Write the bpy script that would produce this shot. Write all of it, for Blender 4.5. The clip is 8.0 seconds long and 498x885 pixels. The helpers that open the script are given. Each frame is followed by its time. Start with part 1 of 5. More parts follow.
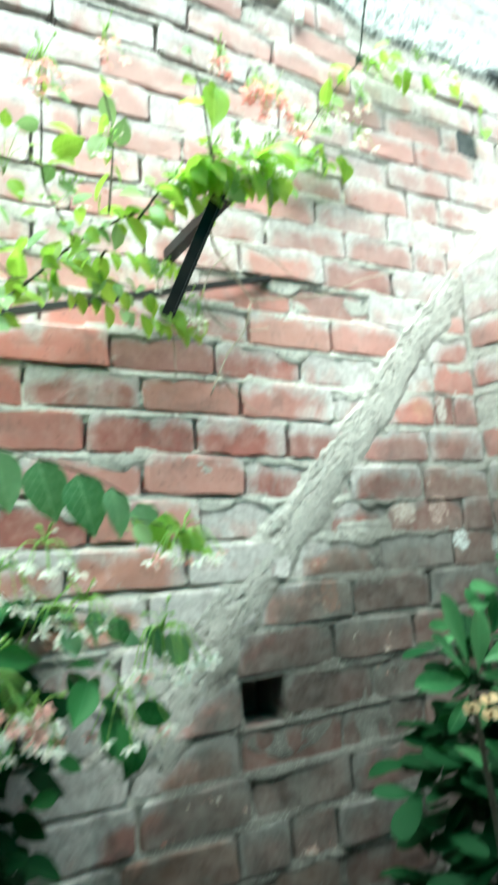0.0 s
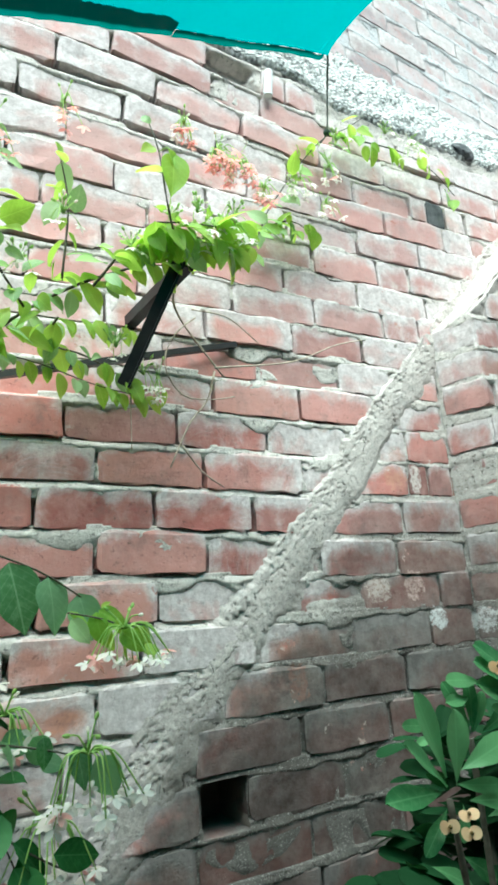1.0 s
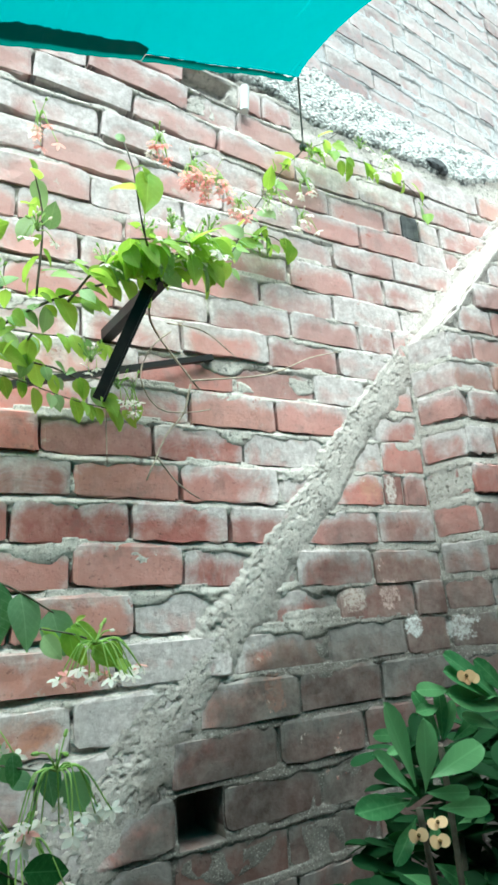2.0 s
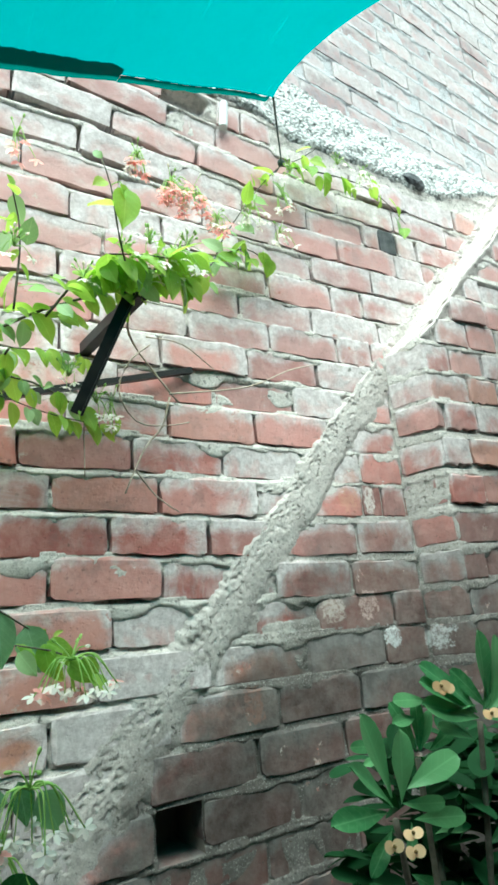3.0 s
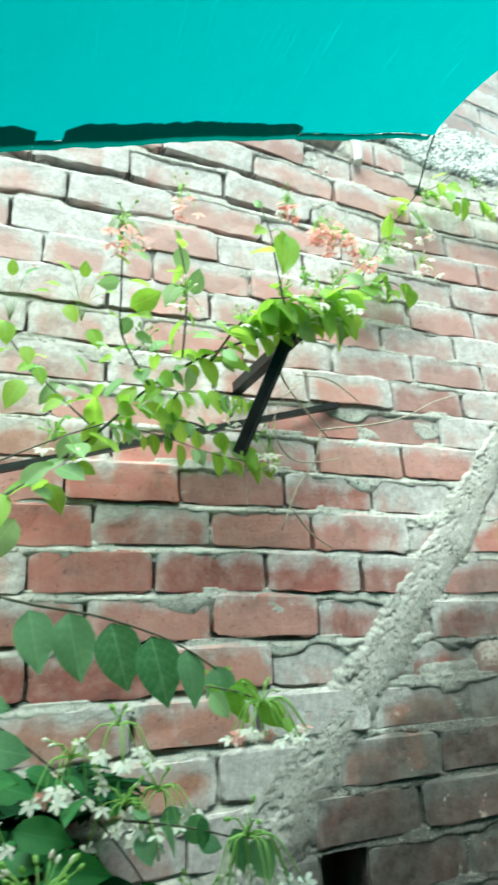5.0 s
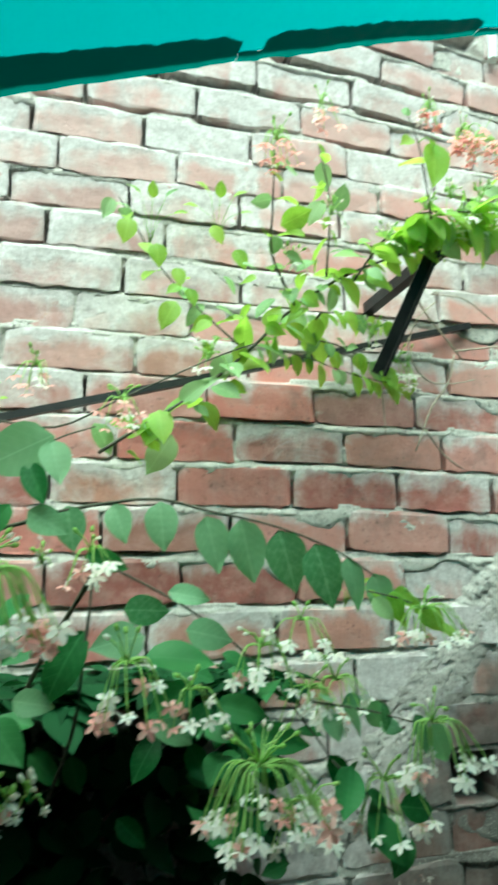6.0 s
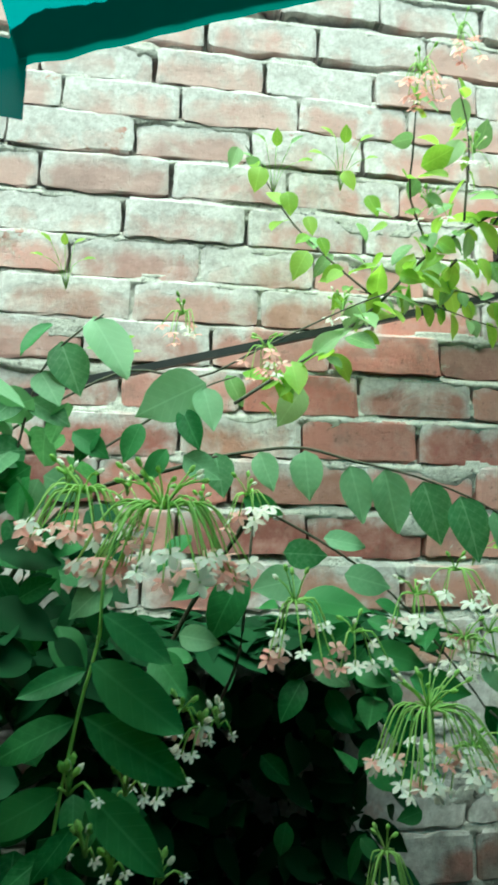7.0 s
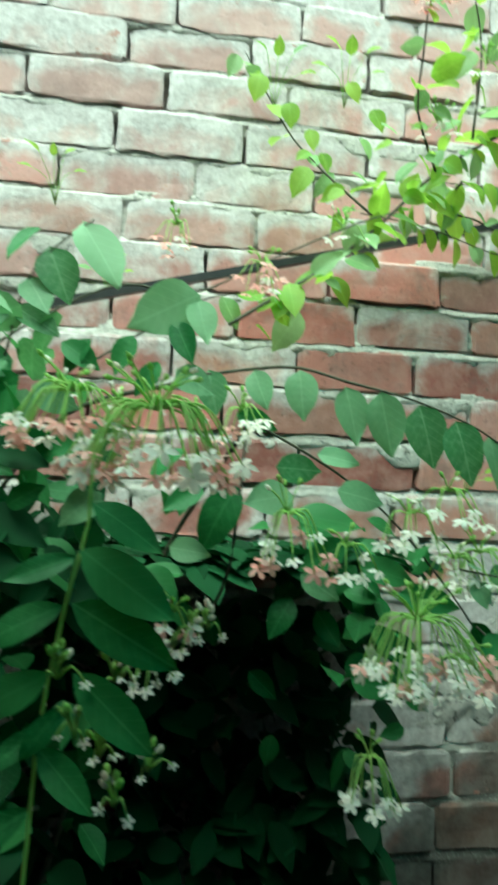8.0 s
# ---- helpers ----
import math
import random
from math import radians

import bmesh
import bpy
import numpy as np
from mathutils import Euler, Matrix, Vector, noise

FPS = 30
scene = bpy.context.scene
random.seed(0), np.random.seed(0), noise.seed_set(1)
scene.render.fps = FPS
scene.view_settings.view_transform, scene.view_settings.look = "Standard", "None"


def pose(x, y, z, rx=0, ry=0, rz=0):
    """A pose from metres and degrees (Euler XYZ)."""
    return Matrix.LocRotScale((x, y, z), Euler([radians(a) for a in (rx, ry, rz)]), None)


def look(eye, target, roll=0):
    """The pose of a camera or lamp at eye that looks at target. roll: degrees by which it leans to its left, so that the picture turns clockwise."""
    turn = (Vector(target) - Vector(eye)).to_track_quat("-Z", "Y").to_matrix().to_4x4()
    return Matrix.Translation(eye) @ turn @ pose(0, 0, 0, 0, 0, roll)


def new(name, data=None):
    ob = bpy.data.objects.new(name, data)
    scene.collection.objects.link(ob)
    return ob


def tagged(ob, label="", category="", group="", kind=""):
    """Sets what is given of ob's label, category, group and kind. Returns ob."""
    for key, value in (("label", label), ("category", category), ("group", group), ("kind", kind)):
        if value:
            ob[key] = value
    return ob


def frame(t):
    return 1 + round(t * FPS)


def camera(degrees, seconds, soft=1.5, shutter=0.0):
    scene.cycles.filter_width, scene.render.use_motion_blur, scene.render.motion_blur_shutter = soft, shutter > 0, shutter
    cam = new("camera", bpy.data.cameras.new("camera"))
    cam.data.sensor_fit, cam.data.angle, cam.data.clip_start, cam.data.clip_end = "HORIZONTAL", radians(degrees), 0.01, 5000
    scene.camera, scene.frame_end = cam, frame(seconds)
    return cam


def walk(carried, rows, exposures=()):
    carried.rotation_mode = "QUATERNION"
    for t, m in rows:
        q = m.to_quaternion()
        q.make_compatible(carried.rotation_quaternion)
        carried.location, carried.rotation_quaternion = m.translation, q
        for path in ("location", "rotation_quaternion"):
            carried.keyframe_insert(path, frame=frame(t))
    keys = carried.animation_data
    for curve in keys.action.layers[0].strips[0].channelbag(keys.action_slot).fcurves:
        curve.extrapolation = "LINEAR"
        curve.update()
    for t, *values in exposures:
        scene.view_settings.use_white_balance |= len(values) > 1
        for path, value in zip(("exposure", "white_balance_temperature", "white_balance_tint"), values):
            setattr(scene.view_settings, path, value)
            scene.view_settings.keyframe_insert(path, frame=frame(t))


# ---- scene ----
cam = camera(43.5, 8.0, soft=3.0, shutter=0.5)
PATH = [
    (0, (0.016, 0.109, 1.471), (0.885, 1.873, 1.838), -4.0),
    (0.1, (0.026, 0.113, 1.484), (0.919, 1.851, 1.912), -4.0),
    (0.5, (0.075, 0.138, 1.503), (0.917, 1.874, 2.03), -3.5),
    (1, (0.079, 0.142, 1.514), (0.988, 1.84, 2.052), -4.3),
    (2.5, (0.091, 0.106, 1.524), (1.055, 1.764, 2.09), -5.1),
    (2.9, (0.092, 0.103, 1.526), (1.081, 1.742, 2.104), -5.5),
    (3, (0.093, 0.105, 1.526), (1.087, 1.743, 2.1), -5.6),
    (3.5, (0.076, 0.103, 1.533), (0.99, 1.783, 2.117), -4.5),
    (4, (0.051, 0.099, 1.54), (0.891, 1.79, 2.198), -4.5),
    (4.2, (0.05, 0.101, 1.548), (0.872, 1.794, 2.225), -4.7),
    (5.3, (-0.036, 0.139, 1.561), (0.591, 1.933, 2.183), -2.8),
    (5.5, (-0.058, 0.139, 1.559), (0.52, 1.969, 2.121), -2.4),
    (5.6, (-0.071, 0.136, 1.559), (0.488, 1.981, 2.09), -2.2),
    (6, (-0.124, 0.151, 1.542), (0.366, 2.037, 1.996), -1.1),
    (6.5, (-0.176, 0.162, 1.534), (0.165, 2.092, 1.932), -0.0),
    (7, (-0.209, 0.177, 1.522), (0.048, 2.13, 1.87), 0.7),
    (7.3, (-0.218, 0.179, 1.518), (0.015, 2.14, 1.83), 1.0),
    (7.5, (-0.221, 0.178, 1.513), (0.006, 2.145, 1.798), 1.4),
    (7.9, (-0.218, 0.196, 1.485), (0.059, 2.164, 1.71), 2.0),
    (8, (-0.208, 0.197, 1.485), (0.082, 2.166, 1.676), 1.8),
]
walk(cam, [(t, look(eye, target, roll)) for t, eye, target, roll in PATH], [(0.0, 1.70, 5700, -23), (0.5, 1.34, 5700, -14), (3.5, 1.28, 5700, -19), (5.5, 1.33, 5700, -29), (7.0, 1.27, 5700, -35), (8.0, 1.25, 5700, -37)])

# ---- light ----
def make_world():
    world = bpy.data.worlds.new("overcast_sky")
    world.use_nodes = True
    nt = world.node_tree
    bg = nt.nodes["Background"]
    sky = nt.nodes.new("ShaderNodeTexSky")
    sky.sky_type = "NISHITA"
    sky.sun_disc = False
    sky.sun_elevation = radians(SUN_ELEVATION)
    sky.sun_rotation = radians(SUN_ROTATION)
    sky.dust_density = 4.0
    sky.ozone_density = 0.6
    nt.links.new(sky.outputs[0], bg.inputs[0])
    bg.inputs[1].default_value = SKY_STRENGTH
    scene.world = world


SUN_ELEVATION, SUN_ROTATION, SKY_STRENGTH = 68.0, 205.0, 0.05
make_world()
sun = new("sun", bpy.data.lights.new("sun", "SUN"))
sun.data.energy, sun.data.angle, sun.data.color = 4.8, radians(70), (1.0, 0.975, 0.955)
# the sky's sun_rotation runs clockwise from +y
_e, _r = radians(SUN_ELEVATION), radians(SUN_ROTATION)
SUN_FROM = Vector((math.sin(_r) * math.cos(_e), math.cos(_r) * math.cos(_e), math.sin(_e)))
sun.matrix_world = look(SUN_FROM * 20, (0, 0, 0))


# ---- small helpers ----
def W(o):
    m = o.matrix_basis.copy()
    if o.parent:
        m = W(o.parent) @ o.matrix_parent_inverse @ m
    return m


def thing(name, at, label, category, group="", kind=""):
    e = new(name)
    e.empty_display_size = 0.05
    e.matrix_basis = Matrix.Translation(at)
    return tagged(e, label, category, group, kind)


def part(name, data, material, parent, label="", m=None, kind=""):
    """Links a mesh or a bmesh as one object under a thing; m is its pose in the world."""
    if isinstance(data, bmesh.types.BMesh):
        me = bpy.data.meshes.new(name)
        data.to_mesh(me)
        data.free()
    else:
        me = data
    if material and not me.materials:
        me.materials.append(material)
    ob = new(name, me)
    if parent:
        ob.parent = parent
        ob.matrix_parent_inverse = W(parent).inverted()
    ob.matrix_basis = m if m is not None else Matrix.Identity(4)
    return tagged(ob, label, "", "", kind)


def mesh_of(name, verts, faces, smooth=True):
    me = bpy.data.meshes.new(name)
    me.from_pydata(verts, [], faces)
    if smooth:
        me.polygons.foreach_set("use_smooth", [True] * len(me.polygons))
    me.update()
    return me


def add_box(bm, lo, hi):
    r = bmesh.ops.create_cube(bm, size=1.0)
    for v in r["verts"]:
        v.co = Vector([lo[i] + (v.co[i] + 0.5) * (hi[i] - lo[i]) for i in range(3)])
    return r["verts"]


def smooth_path(pts, step=0.02):
    """A Catmull-Rom line through the points."""
    p = [Vector(q) for q in pts]
    p = [2 * p[0] - p[1]] + p + [2 * p[-1] - p[-2]]
    out = []
    for i in range(1, len(p) - 2):
        n = max(2, int((p[i + 1] - p[i]).length / step))
        for k in range(n):
            t = k / n
            out.append(0.5 * ((2 * p[i]) + (p[i + 1] - p[i - 1]) * t + (2 * p[i - 1] - 5 * p[i] + 4 * p[i + 1] - p[i + 2]) * t * t
                              + (3 * p[i] - p[i - 1] - 3 * p[i + 1] + p[i + 2]) * t ** 3))
    out.append(p[-2])
    return out


def tube_data(pts, r0, r1, sides=6, wob=0.0):
    """Vertices and faces of a tapered tube along pts."""
    verts, faces, n = [], [], len(pts)
    for i, p in enumerate(pts):
        d = (pts[min(i + 1, n - 1)] - pts[max(i - 1, 0)]).normalized()
        a = d.orthogonal().normalized() if abs(d.z) > 0.95 else d.cross(Vector((0, 0, 1))).normalized()
        b = d.cross(a)
        r = r0 + (r1 - r0) * i / max(1, n - 1)
        if wob:
            r *= 1 + wob * noise.noise(p * 60)
        for k in range(sides):
            t = 2 * math.pi * k / sides
            verts.append(p + (a * math.cos(t) + b * math.sin(t)) * r)
    for i in range(n - 1):
        for k in range(sides):
            q = (k + 1) % sides
            faces.append((i * sides + k, i * sides + q, (i + 1) * sides + q, (i + 1) * sides + k))
    faces.append(tuple(range(sides))[::-1])
    faces.append(tuple((n - 1) * sides + k for k in range(sides)))
    return verts, faces


def tube(name, pts, r0, r1, sides=6, wob=0.0, step=0.02):
    return mesh_of(name, *tube_data(smooth_path(pts, step), r0, r1, sides, wob))


def smoothstep(a, b, x):
    t = min(1.0, max(0.0, (x - a) / (b - a)))
    return t * t * (3 - 2 * t)


def interp(table, x):
    for (x0, y0), (x1, y1) in zip(table, table[1:]):
        if x <= x1:
            return y0 + (y1 - y0) * max(0.0, (x - x0)) / (x1 - x0)
    return table[-1][1]


# ---- materials ----
class Nodes:
    def __init__(self, name):
        self.mat = bpy.data.materials.new(name)
        self.mat.use_nodes = True
        self.nt = self.mat.node_tree
        self.bsdf = self.nt.nodes["Principled BSDF"]
        self.out = self.nt.nodes["Material Output"]

    def node(self, kind, **sets):
        n = self.nt.nodes.new(kind)
        for k, v in sets.items():
            setattr(n, k, v)
        return n

    def link(self, a, b):
        self.nt.links.new(a, b)

    def put(self, socket, value):
        if isinstance(value, bpy.types.NodeSocket):
            self.link(value, socket)
        else:
            socket.default_value = value

    def math(self, op, a, b=0.0, c=0.0, clamp=False):
        n = self.node("ShaderNodeMath", operation=op, use_clamp=clamp)
        self.put(n.inputs[0], a), self.put(n.inputs[1], b), self.put(n.inputs[2], c)
        return n.outputs[0]

    def position(self):
        return self.node("ShaderNodeNewGeometry").outputs["Position"]

    def noise(self, scale, detail=4.0, rough=0.6, vector=None, distort=0.0):
        n = self.node("ShaderNodeTexNoise")
        n.inputs["Scale"].default_value, n.inputs["Detail"].default_value = scale, detail
        n.inputs["Roughness"].default_value, n.inputs["Distortion"].default_value = rough, distort
        self.link(vector or self.position(), n.inputs["Vector"])
        return n.outputs["Fac"]

    def ramp(self, fac, *stops):
        n = self.node("ShaderNodeValToRGB")
        el = n.color_ramp.elements
        while len(el) < len(stops):
            el.new(0.5)
        for e, (p, c) in zip(el, stops):
            e.position = p
            e.color = (*c, 1) if len(c) == 3 else c
        self.put(n.inputs[0], fac)
        return n.outputs[0]

    def step(self, fac, a, b):
        n = self.node("ShaderNodeMapRange", interpolation_type="SMOOTHSTEP")
        self.put(n.inputs[0], fac)
        self.put(n.inputs[1], a), self.put(n.inputs[2], b)
        return n.outputs[0]

    def mix(self, fac, a, b, blend="MIX"):
        n = self.node("ShaderNodeMix", data_type="RGBA", blend_type=blend)
        self.put(n.inputs[0], fac)
        for sock, v in ((n.inputs[6], a), (n.inputs[7], b)):
            self.put(sock, v if isinstance(v, bpy.types.NodeSocket) or len(v) == 4 else (*v, 1))
        return n.outputs[2]

    def bump(self, height, strength=0.5, distance=0.004, normal=None):
        n = self.node("ShaderNodeBump")
        n.inputs["Strength"].default_value, n.inputs["Distance"].default_value = strength, distance
        self.link(height, n.inputs["Height"])
        if normal:
            self.link(normal, n.inputs["Normal"])
        return n.outputs[0]

    def finish(self, color=None, rough=0.8, normal=None, metal=0.0, spec=0.5):
        if color is not None:
            self.put(self.bsdf.inputs["Base Color"], color if isinstance(color, bpy.types.NodeSocket) or len(color) == 4 else (*color, 1))
        self.put(self.bsdf.inputs["Roughness"], rough)
        self.bsdf.inputs["Metallic"].default_value = metal
        self.bsdf.inputs["Specular IOR Level"].default_value = spec
        if normal:
            self.link(normal, self.bsdf.inputs["Normal"])
        return self.mat

    def piece_random(self):
        """One random number for each loose piece, joined or not."""
        a = self.node("ShaderNodeObjectInfo").outputs["Random"]
        b = self.node("ShaderNodeNewGeometry").outputs["Random Per Island"]
        return self.math("FRACT", self.math("ADD", a, b))


def soot_and_shade(m, col, tone=1.0, dust=0.5):
    """Soot and dust of the room that once stood under the slanting scar, with the low wall's shade painted in."""
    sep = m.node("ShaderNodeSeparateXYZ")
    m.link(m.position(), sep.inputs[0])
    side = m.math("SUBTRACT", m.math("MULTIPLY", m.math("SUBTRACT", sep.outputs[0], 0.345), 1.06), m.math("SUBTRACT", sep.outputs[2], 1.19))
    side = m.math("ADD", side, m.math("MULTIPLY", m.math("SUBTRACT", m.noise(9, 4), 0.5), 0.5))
    soot_shade = m.math("MULTIPLY", m.step(side, 0.0, 0.2), m.math("ADD", 0.58, m.math("MULTIPLY", m.noise(5, 5, 0.6), 0.66)), clamp=True)
    # weaker higher up: the dimness of the lower wall is put into the colour
    soot_shade = m.math("MULTIPLY", soot_shade, m.math("SUBTRACT", 1.0, m.math("MULTIPLY", m.step(sep.outputs[2], 1.36, 1.95), 0.74)))
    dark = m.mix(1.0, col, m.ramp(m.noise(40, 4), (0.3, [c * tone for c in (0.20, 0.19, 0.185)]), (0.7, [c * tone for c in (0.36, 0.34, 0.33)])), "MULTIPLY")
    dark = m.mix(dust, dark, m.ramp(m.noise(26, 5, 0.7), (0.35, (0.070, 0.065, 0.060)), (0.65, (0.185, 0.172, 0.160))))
    return m.mix(soot_shade, col, dark)


# old whitewash splashes and freshly broken brick under the scar: x, z, half width, half height, colour
SPLASHES = ((1.125, 1.478, 0.026, 0.030, (0.74, 0.74, 0.74)), (1.240, 1.472, 0.020, 0.028, (0.60, 0.58, 0.57)), (1.068, 1.555, 0.030, 0.032, (0.58, 0.42, 0.38)), (0.965, 1.552, 0.036, 0.028, (0.52, 0.44, 0.40)),
            (1.052, 1.803, 0.036, 0.032, (0.48, 0.25, 0.185)), (1.116, 1.803, 0.018, 0.034, (0.70, 0.62, 0.58)), (0.740, 1.388, 0.024, 0.034, (0.22, 0.125, 0.10)), (0.995, 1.830, 0.040, 0.018, (0.66, 0.60, 0.55)))


def splashed(m, col):
    sep = m.node("ShaderNodeSeparateXYZ")
    m.link(m.position(), sep.inputs[0])
    wander = m.math("MULTIPLY", m.math("SUBTRACT", m.noise(46, 6, 0.75), 0.5), 6.0)
    fade = m.math("MULTIPLY", m.step(m.noise(90, 5, 0.75), 0.32, 0.56), 0.80)
    for x, z, w, h, c in SPLASHES:
        dx = m.math("POWER", m.math("ABSOLUTE", m.math("DIVIDE", m.math("SUBTRACT", sep.outputs[0], x), w)), 3.0)
        dz = m.math("POWER", m.math("ABSOLUTE", m.math("DIVIDE", m.math("SUBTRACT", sep.outputs[2], z), h)), 3.0)
        inside = m.math("SUBTRACT", 1.0, m.step(m.math("ADD", m.math("ADD", dx, dz), wander), 0.35, 1.0))
        col = m.mix(m.math("MULTIPLY", inside, fade), col, c)
    return col


def brick_material(name, wash, stops, dust=True, film_tone=1.0):
    m = Nodes(name)
    rnd = m.piece_random()
    base = m.ramp(rnd, *stops)
    # each brick burnt lighter or darker than its neighbour
    base = m.mix(1.0, base, m.ramp(m.math("FRACT", m.math("MULTIPLY", rnd, 5.77)), (0.0, (0.72, 0.70, 0.70)), (0.5, (1.0, 1.0, 1.0)), (1.0, (1.22, 1.20, 1.18))), "MULTIPLY")
    # clay clouding, darker fire skin and burnt spots
    base = m.mix(m.math("MULTIPLY", m.step(m.noise(24, 5, 0.65), 0.38, 0.72), 0.55), base, (0.54, 0.31, 0.28))
    base = m.mix(m.math("MULTIPLY", m.step(m.noise(15, 5, 0.7), 0.50, 0.70), 0.55), base, (0.24, 0.145, 0.135))
    base = m.mix(m.math("MULTIPLY", m.step(m.noise(95, 4, 0.7), 0.60, 0.68), 0.5), base, (0.10, 0.06, 0.05))
    local = m.node("ShaderNodeSeparateXYZ")
    m.link(m.node("ShaderNodeTexCoord").outputs["Object"], local.inputs[0])
    world = m.node("ShaderNodeSeparateXYZ")
    m.link(m.position(), world.inputs[0])
    # cement film: thick along the upper edge and the ends, running down in broad streaks
    shift = m.math("MULTIPLY", m.math("SUBTRACT", m.math("FRACT", m.math("MULTIPLY", rnd, 7.31)), 0.5), 0.42)
    edge = m.math("ADD", m.math("MULTIPLY", m.step(local.outputs[2], -0.10, 0.46), 0.34), m.math("MULTIPLY", m.step(m.math("ABSOLUTE", local.outputs[0]), 0.34, 0.50), 0.20))
    streak = m.node("ShaderNodeMapping")
    streak.inputs["Scale"].default_value = (17, 17, 7)
    m.link(m.position(), streak.inputs["Vector"])
    runs = m.math("MULTIPLY", m.math("SUBTRACT", m.noise(1.0, 2, 0.5, vector=streak.outputs[0]), 0.5), 0.6)
    film = m.math("ADD", m.math("ADD", m.math("ADD", m.noise(11, 7, 0.70, distort=0.6), shift), edge), runs)
    if dust:
        # salt bloom high on the wall, its overbright light painted in as well
        bloom_glare = m.step(m.math("ADD", world.outputs[2], m.math("MULTIPLY", m.noise(3.5, 3), 0.35)), 1.95, 2.6)
        film = m.math("ADD", film, m.math("MULTIPLY", bloom_glare, 0.19))
        # right of the slanting scar the bricks kept cleaner faces
        by = m.math("SUBTRACT", m.math("MULTIPLY", m.math("SUBTRACT", world.outputs[0], 0.36), 1.06), m.math("SUBTRACT", world.outputs[2], 1.19))
        beyond = m.step(by, 0.0, 0.14)
        film = m.math("SUBTRACT", film, m.math("MULTIPLY", beyond, 0.02))
        # cement splashed over the foot of the wall
        foot = m.math("SUBTRACT", 1.0, m.step(m.math("ADD", world.outputs[2], m.math("MULTIPLY", m.noise(4, 4), 0.3)), 1.45, 1.66))
        film = m.math("ADD", film, m.math("MULTIPLY", m.math("MULTIPLY", foot, m.math("SUBTRACT", 1.0, beyond)), 0.34))
        # lime washed over the older, left part of the wall
        lime = m.math("ADD", m.math("MULTIPLY", world.outputs[0], -0.9), m.math("ADD", m.math("MULTIPLY", m.noise(3, 4), 0.5), m.math("MULTIPLY", m.step(world.outputs[2], 1.65, 2.1), 0.6)))
        lime = m.step(lime, 0.62, 1.05)
        film = m.math("ADD", film, m.math("MULTIPLY", lime, 0.12))
        base = m.mix(m.math("MULTIPLY", lime, 0.28), base, (0.64, 0.47, 0.45))
        # two old whitewash runs from the wall's top
        for at, low in ((0.165, 2.2), (-0.31, 2.38)):
            off = m.math("ABSOLUTE", m.math("SUBTRACT", m.math("ADD", world.outputs[0], m.math("MULTIPLY", m.noise(14, 3), 0.05)), at + 0.025))
            run = m.math("MULTIPLY", m.math("SUBTRACT", 1.0, m.step(off, 0.012, 0.035)), m.step(world.outputs[2], low - 0.15, low + 0.1))
            film = m.math("ADD", film, m.math("MULTIPLY", run, 0.35))
        # a broad bare cement strip left of the slanting scar
        strip = m.math("MULTIPLY", m.math("MULTIPLY", m.step(by, -0.34, -0.06), m.math("SUBTRACT", 1.0, beyond)), m.math("SUBTRACT", 1.0, m.step(world.outputs[2], 1.9, 2.5)))
        film = m.math("ADD", film, m.math("MULTIPLY", strip, 0.26))
        veil = m.math("MULTIPLY", bloom_glare, m.math("ADD", 0.22, m.math("MULTIPLY", m.noise(11, 4, 0.6), 0.55)), clamp=True)
        base = m.mix(veil, base, (0.60, 0.44, 0.42))
    film_amount = m.step(film, wash, wash + 0.30)
    crust = m.step(film, wash + 0.26, wash + 0.36)
    cement = m.ramp(m.noise(70, 5, 0.75), (0.32, [c * film_tone for c in (0.44, 0.385, 0.38)]), (0.68, [c * film_tone for c in (0.78, 0.72, 0.71)]))
    col = m.mix(m.math("MULTIPLY", film_amount, 0.64), base, cement)
    col = m.mix(m.math("MULTIPLY", crust, 0.75), col, cement)
    if dust:
        # old whitewash and bare clay scuffed off on a few bricks
        chip = m.math("MULTIPLY", m.step(m.noise(17, 6, 0.75), 0.615, 0.64), m.step(m.math("FRACT", m.math("MULTIPLY", rnd, 13.7)), 0.62, 0.66))
        # some bricks lie under thick dust, others show their clay
        dust_share = m.math("ADD", 0.60, m.math("MULTIPLY", m.math("FRACT", m.math("MULTIPLY", rnd, 3.31)), 0.38))
        col = soot_and_shade(m, col, 1.0, dust_share)
        col = m.mix(m.math("MULTIPLY", chip, 0.85), col, m.ramp(m.noise(30, 3), (0.4, (0.42, 0.17, 0.14)), (0.6, (0.55, 0.47, 0.42))))
        col = splashed(m, col)
    pits = m.step(m.noise(120, 3, 0.6), 0.62, 0.72)
    h = m.math("ADD", m.math("MULTIPLY", m.noise(55, 6, 0.7), 1.0), m.math("MULTIPLY", crust, 0.2))
    h = m.math("SUBTRACT", h, m.math("MULTIPLY", pits, 0.5))
    n1 = m.bump(h, 0.5, 0.0040)
    n2 = m.bump(m.noise(420, 3, 0.6), 0.18, 0.0010, n1)
    return m.finish(col, 0.9, n2, spec=0.2)


CLAY = ((0.0, (0.33, 0.12, 0.105)), (0.3, (0.47, 0.175, 0.15)), (0.55, (0.52, 0.24, 0.21)), (0.8, (0.41, 0.20, 0.185)), (1.0, (0.50, 0.245, 0.175)))
PALE = ((0.0, (0.47, 0.41, 0.425)), (0.5, (0.53, 0.47, 0.48)), (1.0, (0.50, 0.43, 0.43)))
M_BRICK = brick_material("fired_clay_brick", 0.575, CLAY)
M_BRICK_UP = brick_material("weathered_pale_brick", 0.44, PALE, False, 0.95)


